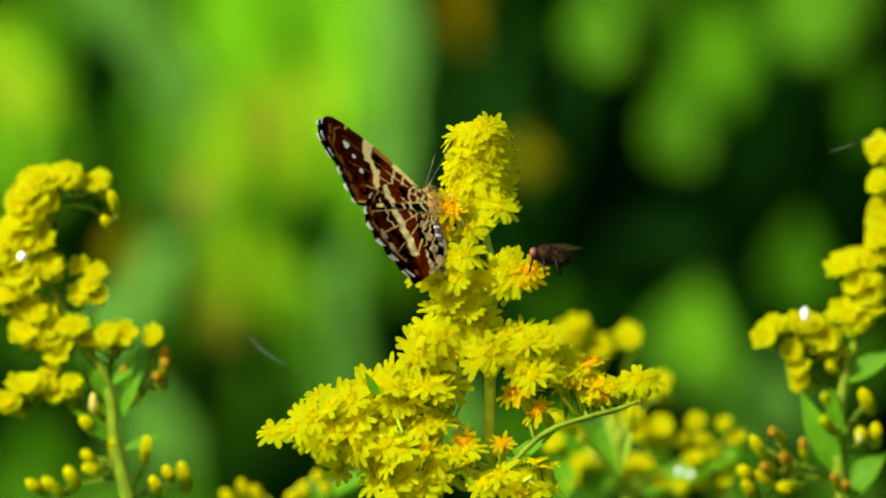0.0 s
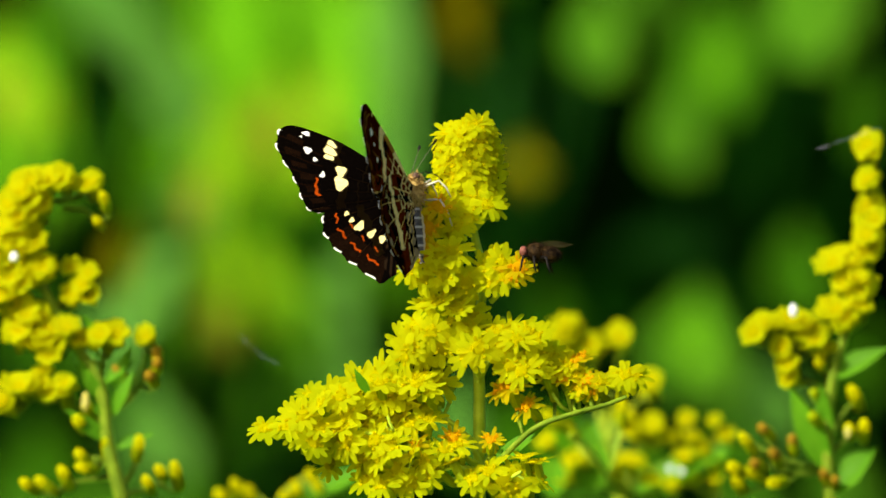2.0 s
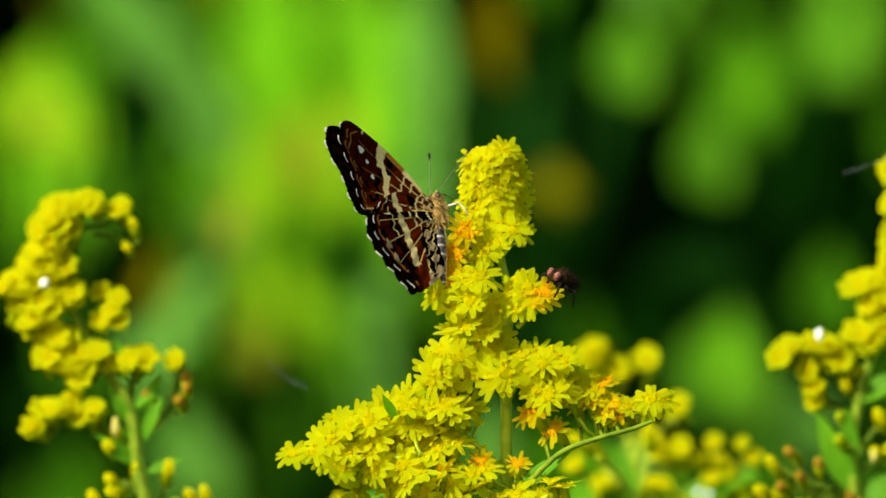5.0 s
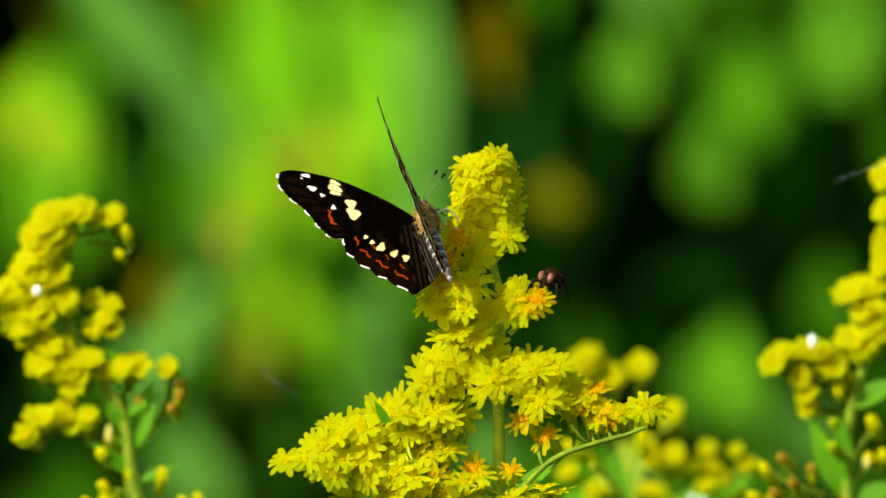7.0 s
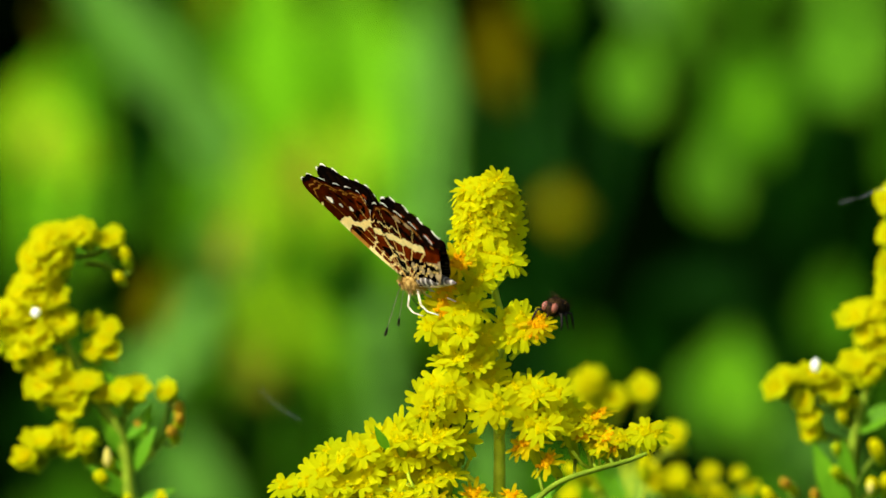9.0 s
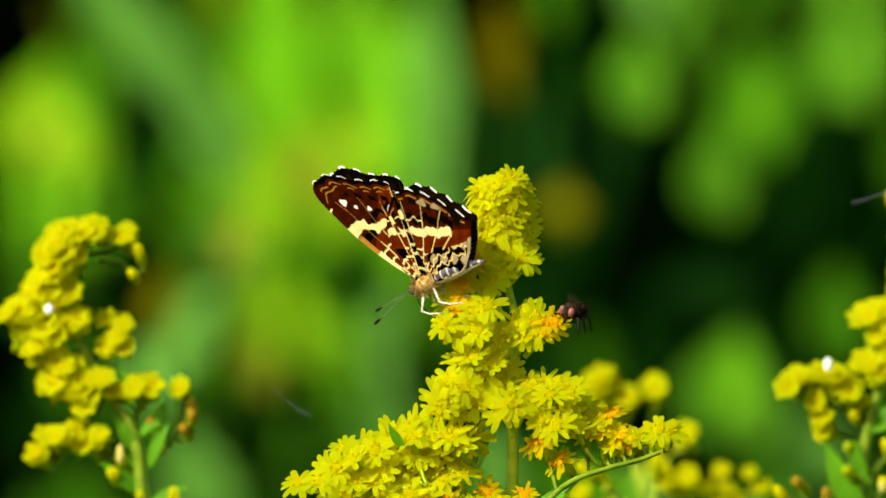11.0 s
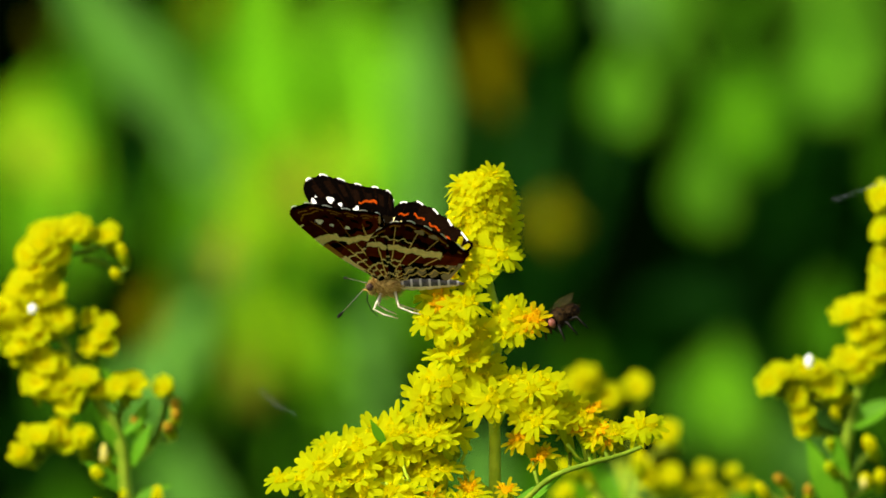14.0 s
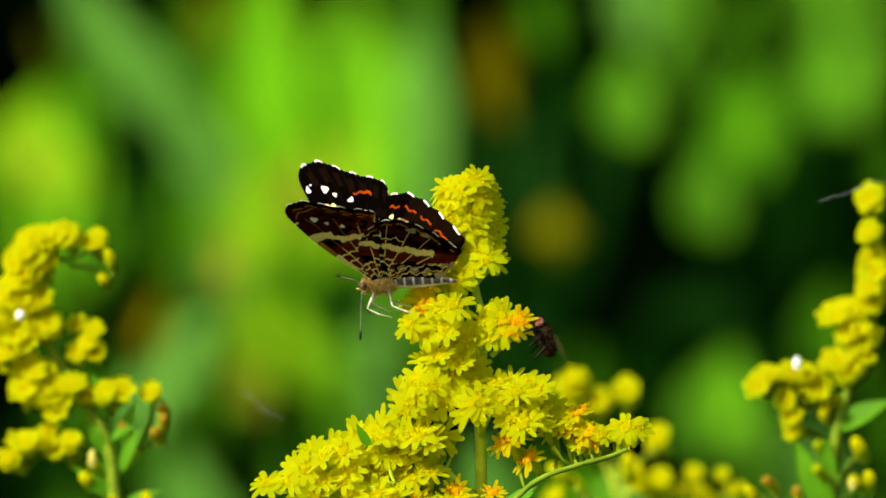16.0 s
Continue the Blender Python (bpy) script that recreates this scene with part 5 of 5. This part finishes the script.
def butterfly():
    rng = random.Random(12)
    thing = tagged(new("butterfly"), "dark map butterfly with cream bands and white-fringed wings on goldenrod", "butterfly")
    s = Shape()
    s.lump((0, 0.2 * MM, 0), (1.15 * MM, 1.9 * MM, 1.25 * MM), 10, 14)
    tuft(s, (0, 0.2 * MM, 0), (1.1 * MM, 1.85 * MM, 1.2 * MM), 420, 0.75 * MM, rng)
    part("thorax", s.mesh("thorax", [FUR]), thing, None, "golden-brown furry thorax")
    s = Shape()
    ring, n = [], 44
    for i in range(n + 1):
        t = i / n
        r = (0.74 * math.sin(math.pi * min(1, 0.16 + 0.84 * t) ** 0.75) + 0.12) * (1 + 0.05 * math.sin(t * 44))
        ring.append((Vector((0, -1.4 - 7.4 * t, 0.1 - 0.8 * t * t)) * MM, max(r, 0.08) * MM))
    s.tube([p for p, r in ring], [r for p, r in ring], 14)
    abdomen = part("abdomen", s.mesh("abdomen", [RINGS]), thing, None, "dark abdomen with pale rings")
    s = Shape()
    s.tube([p - Vector((0, 0, 0.4 * r)) for p, r in ring[:-4]], [0.8 * r for p, r in ring[:-4]], 14)
    part("belly", s.mesh("belly", [BELLY]), abdomen, None, "cream underside")
    s = Shape()
    s.lump((0, 2.75 * MM, -0.1 * MM), (0.8 * MM, 0.65 * MM, 0.75 * MM), 8, 12)
    tuft(s, (0, 2.75 * MM, -0.1 * MM), (0.75 * MM, 0.6 * MM, 0.7 * MM), 120, 0.4 * MM, rng)
    s.tube([Vector((0, 3.1, -0.4)) * MM, Vector((0, 3.9, -0.3)) * MM], [0.22 * MM, 0.06 * MM], 6)
    head = part("head", s.mesh("head", [FUR]), thing, Matrix.Translation((0, -0.7 * MM, -0.1 * MM)))
    antennae = {}
    for x in (-1, 1):
        s = Shape()
        s.lump((x * 0.62 * MM, 2.95 * MM, 0.05 * MM), (0.36 * MM, 0.48 * MM, 0.5 * MM), 8, 10)
        part("eye", s.mesh("eye", [EYEMAT]), head)
        s = Shape()
        for i in range(22):
            s.tube([Vector((0, 0, i * 0.29)) * MM, Vector((0, 0, i * 0.29 + 0.2)) * MM], 0.045 * MM, 6, 0)
            s.tube([Vector((0, 0, i * 0.29 + 0.2)) * MM, Vector((0, 0, (i + 1) * 0.29)) * MM], 0.042 * MM, 6, 1)
        s.tube([Vector((0, 0, z)) * MM for z in (6.38, 6.73, 7.33, 7.63)], [0.07 * MM, 0.16 * MM, 0.18 * MM, 0.07 * MM], 8, 0)
        antennae[x] = part("antenna", s.mesh("antenna", [DARK, PALE]), head, None, "thin ringed antenna with a dark club")
    s = Shape()
    s.tube([Vector(p) * MM for p in ((0, 3.3, -0.6), (0, 3.5, -1.6), (0, 3.1, -2.8), (0, 2.4, -3.6))], 0.06 * MM, 5)
    part("proboscis", s.mesh("proboscis", [DARK]), head)
    for x, y, ky, fy in ((-1, 0.9, 2.0, 0.2), (1, 0.9, 1.6, 0.6), (-1, -0.6, -1.0, -3.4), (1, -0.6, -0.6, -2.8)):
        s = Shape()
        pts = [(x * 0.5, y, -0.7), (x * 1.3, ky, -2.6), (x * 1.7, (ky + fy) / 2 - 0.3, -3.3), (x * 1.6, fy - 1.0, -3.9)]
        s.tube([Vector(p) * MM for p in pts], [0.17 * MM, 0.13 * MM, 0.11 * MM, 0.07 * MM], 6)
        part("leg", s.mesh("leg", [PALE]), thing, None, "thin cream leg")
    wings = {}
    for side, word in ((1, "right"), (-1, "left")):
        wings["hind", side] = part("hindwing", wing_mesh("hindwing", HIND, 3, 9, upper_hind, under_hind, side, 0, 0.35), thing, None, "dark hindwing with orange dashes, white-veined rust underside")
        wings["fore", side] = part("forewing", wing_mesh("forewing", FORE, 5, 12, upper_fore, under_fore, side, 38, 0.4), thing, None, "dark forewing with cream spots, rust and cream underside")
    return thing, wings, antennae


BUTTERFLY, WINGS, ANTENNAE = butterfly()


# ---- the fly ----
def fly():
    rng = random.Random(3)
    K = 1.05 * MM
    thing = tagged(new("fly"), "small grey-brown bristly fly with red eyes on goldenrod", "fly")
    s = Shape()
    s.lump((0, 0, 0), (1.1 * K, 1.25 * K, 1.1 * K), 9, 12)
    tuft(s, (0, 0, 0), (1.1 * K, 1.25 * K, 1.1 * K), 90, 0.4 * K, rng)
    part("thorax", s.mesh("thorax", [FLYHIDE]), thing)
    s = Shape()
    s.lump((0, -1.5 * K, -0.15 * K), (1.1 * K, 1.35 * K, 0.95 * K), 9, 12)
    tuft(s, (0, -1.5 * K, -0.15 * K), (1.1 * K, 1.3 * K, 0.95 * K), 90, 0.35 * K, rng)
    part("abdomen", s.mesh("abdomen", [FLYHIDE]), thing)
    s = Shape()
    s.lump((0, 1.3 * K, -0.1 * K), (0.85 * K, 0.5 * K, 0.75 * K), 8, 12)
    s.tube([Vector((0, 1.5, -0.5)) * K, Vector((0, 1.7, -1.2)) * K], [0.2 * K, 0.14 * K], 6)
    head = part("head", s.mesh("head", [FLYHIDE]), thing)
    for x in (-1, 1):
        s = Shape()
        s.lump((x * 0.58 * K, 1.4 * K, 0.05 * K), (0.4 * K, 0.46 * K, 0.58 * K), 8, 10)
        part("eye", s.mesh("eye", [REDEYE]), head, None, "large red-brown eye")
        s = Shape()
        m = Matrix.Translation((x * 0.5 * K, -0.2 * K, 0.75 * K)) @ Matrix.Rotation(radians(180 + x * 16), 4, "Z") @ Matrix.Rotation(radians(8), 4, "X") @ Matrix.Rotation(radians(x * 32), 4, "Y")
        s.leaf(m, 4.0 * K, 1.6 * K, 0.06, 0.05, 10, 0, 0.8, 0.1)
        part("wing", s.mesh("wing", [FLYWING]), thing, None, "clear smoky wing")
        for y, ky, fy in ((0.6, 1.3, 1.5), (0.0, 0.1, -0.3), (-0.5, -1.3, -1.9)):
            s = Shape()
            s.tube([Vector(p) * K for p in ((x * 0.5, y, -0.6), (x * 1.5, ky, -0.5), (x * 1.8, (ky + fy) / 2, -1.5), (x * 1.9, fy, -2.2))], [0.22 * K, 0.17 * K, 0.13 * K, 0.09 * K], 5)
            part("leg", s.mesh("leg", [DARK]), thing)
    return thing


FLY = fly()


# ---- strands of silk ----
def silk_strand(ends, y, label):
    s = Shape()
    pts = smooth_line([spread(u, v, y) for u, v in ends], 8)
    s.tube([Vector(p) for p in pts], 0.009 * MM, 6)
    tagged(new("silk_strand", s.mesh("silk_strand", [SILK])), label, "silk strand")


silk_strand([(54.1, 12.7), (50.7, 11.5), (47.7, 10.5), (46.5, 10.1)], 0.05, "shiny loose strand of spider silk on a goldenrod")
silk_strand([(-21.5, -11.6), (-19.9, -13.3), (-18.6, -14.3), (-16.9, -15.1)], 0.05, "fine drifting strand of spider silk before the weeds")


# ---- what moves ----
def posed(x, y, z, f, d):
    """A pose from a place in mm off the flower's plane, a heading and a back direction."""
    f = Vector(f).normalized()
    d = Vector(d)
    d = (d - f * d.dot(f)).normalized()
    m = Matrix((f.cross(d), f, d)).transposed().to_4x4()
    return Matrix.Translation(Vector((x * MM, y * MM, EYE.z + z * MM))) @ m


# seconds, place across and up, heading, back, lift of the right and left wings, sweep of the forewings
FLIGHT = [
    (0, -0.31, 3.45, -0.152, 0.341, 0.928, -0.713, -0.687, 0.136, 91.4, 91.4, -6.3),
    (0.5, -0.62, 4.68, -0.122, 0.12, 0.985, -0.696, -0.718, 0.001, 90.7, 90.7, -2.3),
    (1, -0.6, 5.13, -0.045, 0.137, 0.989, -0.638, -0.766, 0.077, 85.6, 86.9, -3.6),
    (1.5, -0.25, 5.28, 0.064, 0.066, 0.996, -0.713, -0.695, 0.091, 77.9, 76.3, -3.5),
    (2, -0.82, 4.6, -0.047, 0.105, 0.993, -0.925, -0.38, -0.004, 43.7, 52.5, -4.5),
    (2.5, -0.9, 3.76, -0.013, 0.057, 0.998, -0.913, -0.407, 0.011, 50.3, 52.4, -6),
    (3, -1.24, 4.38, 0.013, 0.064, 0.998, -0.707, -0.705, 0.054, 84.8, 88.8, -6),
    (3.5, -1.07, 4.83, -0.031, -0.116, 0.993, -0.819, -0.566, -0.091, 89.9, 89.9, 5.6),
    (4, -1.15, 5.03, 0.001, -0.016, 1, -0.814, -0.581, -0.009, 90.2, 90.2, 0.3),
    (6.5, -1.93, 5.46, -0.3, 0.467, 0.832, -0.64, -0.745, 0.188, 66.7, 77, -6.6),
    (7, -1.62, 5.35, -0.276, 0.52, 0.809, -0.711, -0.677, 0.193, 56.5, 65, -6),
    (7.5, -1.96, 5.83, -0.301, 0.448, 0.842, -0.641, -0.748, 0.169, 69.3, 74.8, -8.3),
    (8, -0.85, 4.63, -0.129, 0.667, 0.733, -0.774, -0.531, 0.346, 92, 92, -10.6),
    (8.3, -1.86, 3.88, -0.334, 0.76, 0.557, -0.662, -0.61, 0.435, 91.5, 91.5, -10.7),
    (8.5, -2.53, 3.56, -0.39, 0.853, 0.345, -0.601, -0.52, 0.606, 91.5, 91.5, 16.9),
    (8.7, -3.25, 2.64, -0.53, 0.802, 0.276, -0.378, -0.515, 0.769, 91, 86, 18.7),
    (9, -3.12, 1.27, -0.515, 0.856, -0.034, -0.435, -0.227, 0.871, 92, 85.1, -1),
    (9.2, -3.31, 1.8, -0.599, 0.798, 0.072, -0.386, -0.366, 0.847, 90, 86, 6.5),
    (11.3, -3.16, 0.8, -0.705, 0.606, -0.368, -0.47, -0.01, 0.883, 76.7, 92, -9.4),
    (11.5, -3.36, 1.29, -0.741, 0.592, -0.317, -0.373, 0.029, 0.927, 72, 92, -6.3),
    (12, -4.94, -0.06, -0.84, 0.25, -0.482, -0.54, -0.289, 0.791, 58.3, 76, -11.8),
    (12.5, -5.44, -0.03, -0.919, 0.214, -0.33, -0.366, -0.157, 0.917, 63.1, 60.8, -8.9),
    (13, -5.45, 0.16, -0.936, 0.21, -0.283, -0.322, -0.188, 0.928, 60, 56.6, -7.8),
    (13.5, -5.19, 0.34, -0.967, 0.163, -0.198, -0.23, -0.206, 0.951, 56.8, 54.3, -5.9),
    (14, -5.67, 0.21, -0.994, 0.079, -0.079, -0.091, -0.153, 0.984, 47.9, 48, -2.6),
    (14.5, -5.43, 0.52, -0.996, 0.049, -0.08, -0.086, -0.14, 0.986, 47.5, 50.7, -2.9),
    (15, -5.33, 0.46, -0.994, 0.095, -0.052, -0.069, -0.187, 0.98, 49.3, 48.2, -3.8),
    (15.5, -4.43, 0.98, -0.988, 0.131, -0.081, -0.112, -0.255, 0.96, 55.3, 54.5, -3.8),
    (16, -4.72, 0.8, -0.992, 0.091, -0.088, -0.107, -0.219, 0.97, 53.3, 52, -4.9),
]
# seconds and the way each antenna points, seen from the butterfly
FEELING = {
    -1: [(0, -0.16, 0.8, -0.58), (3, -0.75, 0.46, -0.48), (7, 0.11, 0.78, -0.61), (8.5, -0.66, 0.7, -0.28), (9, -0.41, 0.55, -0.73), (11.5, 0.05, 0.98, -0.19), (12.5, -0.65, 0.51, -0.56),
         (13, -0.72, 0.4, -0.57), (14.5, -0.83, 0.48, -0.28), (15, -0.87, 0.4, -0.29), (15.5, -0.76, 0.07, -0.65), (16, -0.67, 0.06, -0.74)],
    1: [(0, 0.89, 0.38, 0.25), (3, 0.82, 0.52, -0.23), (7, 0.07, 0.7, -0.71), (8.5, 0.42, 0.85, -0.33), (9, -0.14, 0.66, -0.74), (11.5, 0.3, 0.95, 0.03), (12.5, 0.66, 0.74, -0.09),
        (14.5, 0.9, 0.43, 0.01), (16, 0.88, 0.47, -0.05)],
}
FLY_WAY = [
    (0, 13.16, -1.93, -1, 0.1, 0.1, 0, 0, 1),
    (1.5, 13.25, -2.06, -1, 0.1, 0.05, 0, 0, 1),
    (3, 13.7, -2.14, -1, 0.1, 0.15, 0, 0, 1),
    (3.5, 13.4, -2.27, -0.95, 0.1, 0.2, 0.1, 0, 1),
    (4.2, 13.44, -2.5, -0.8, -0.35, 0.45, 0.5, -0.2, 0.8),
    (6.5, 12.98, -1.38, -0.45, -0.85, 0.1, 0.25, 0, 1),
    (7.2, 13.01, -1.41, -0.4, -0.9, 0.05, 0.25, 0, 1),
    (7.8, 13.31, -1.77, -0.35, -0.92, 0, 0.2, -0.1, 1),
    (8.4, 13.31, -1.46, -0.4, -0.9, 0, 0.2, -0.1, 1),
    (9, 13.29, -1.83, -0.4, -0.88, -0.05, 0.2, -0.1, 1),
    (11.5, 13.69, -2.48, -0.45, -0.85, -0.1, 0.2, -0.1, 1),
    (12.2, 13.44, -2.5, -0.5, -0.82, -0.15, 0.2, -0.1, 1),
    (13, 13.69, -3.02, -0.6, -0.7, -0.3, 0.1, -0.2, 1),
    (13.8, 14.17, -3.88, -0.7, -0.5, -0.45, -0.2, -0.2, 0.9),
    (14.5, 14.47, -3.19, -0.85, -0.3, -0.3, -0.1, 0, 1),
    (15.2, 13.78, -2.78, -0.92, 0.1, -0.2, 0, 0, 1),
    (16, 14.23, -5.31, -0.35, -0.2, 0.85, 0.85, 0, 0.4),
]


def motions():
    walk(BUTTERFLY, [(q[0], posed(q[1], -3.4, q[2], q[3:6], q[6:9])) for q in FLIGHT])
    for (kind, side), wing in WINGS.items():
        rows = []
        for q in FLIGHT:
            lift = q[9] if side > 0 else q[10]
            sweep = q[11] if kind == "fore" else 0.0
            root = (side * 0.6 * MM, (0.3 if kind == "fore" else 0.0) * MM, (0.4 if kind == "hind" else 0.46) * MM)
            rows.append((q[0], Matrix.Translation(root) @ pose(0, 0, 0, 0, -side * lift, 0) @ pose(0, 0, 0, 0, 0, side * sweep)))
        walk(wing, rows)
    for side, antenna in ANTENNAE.items():
        walk(antenna, [(t, Matrix.Translation(Vector((side * 0.3, 3.1, 0.35)) * MM) @ Vector((0, 0, 1)).rotation_difference(Vector(d)).to_matrix().to_4x4()) for t, *d in FEELING[side]])
    walk(FLY, [(q[0], posed(q[1], -5.0, q[2], q[3:6], q[6:9])) for q in FLY_WAY])


motions()
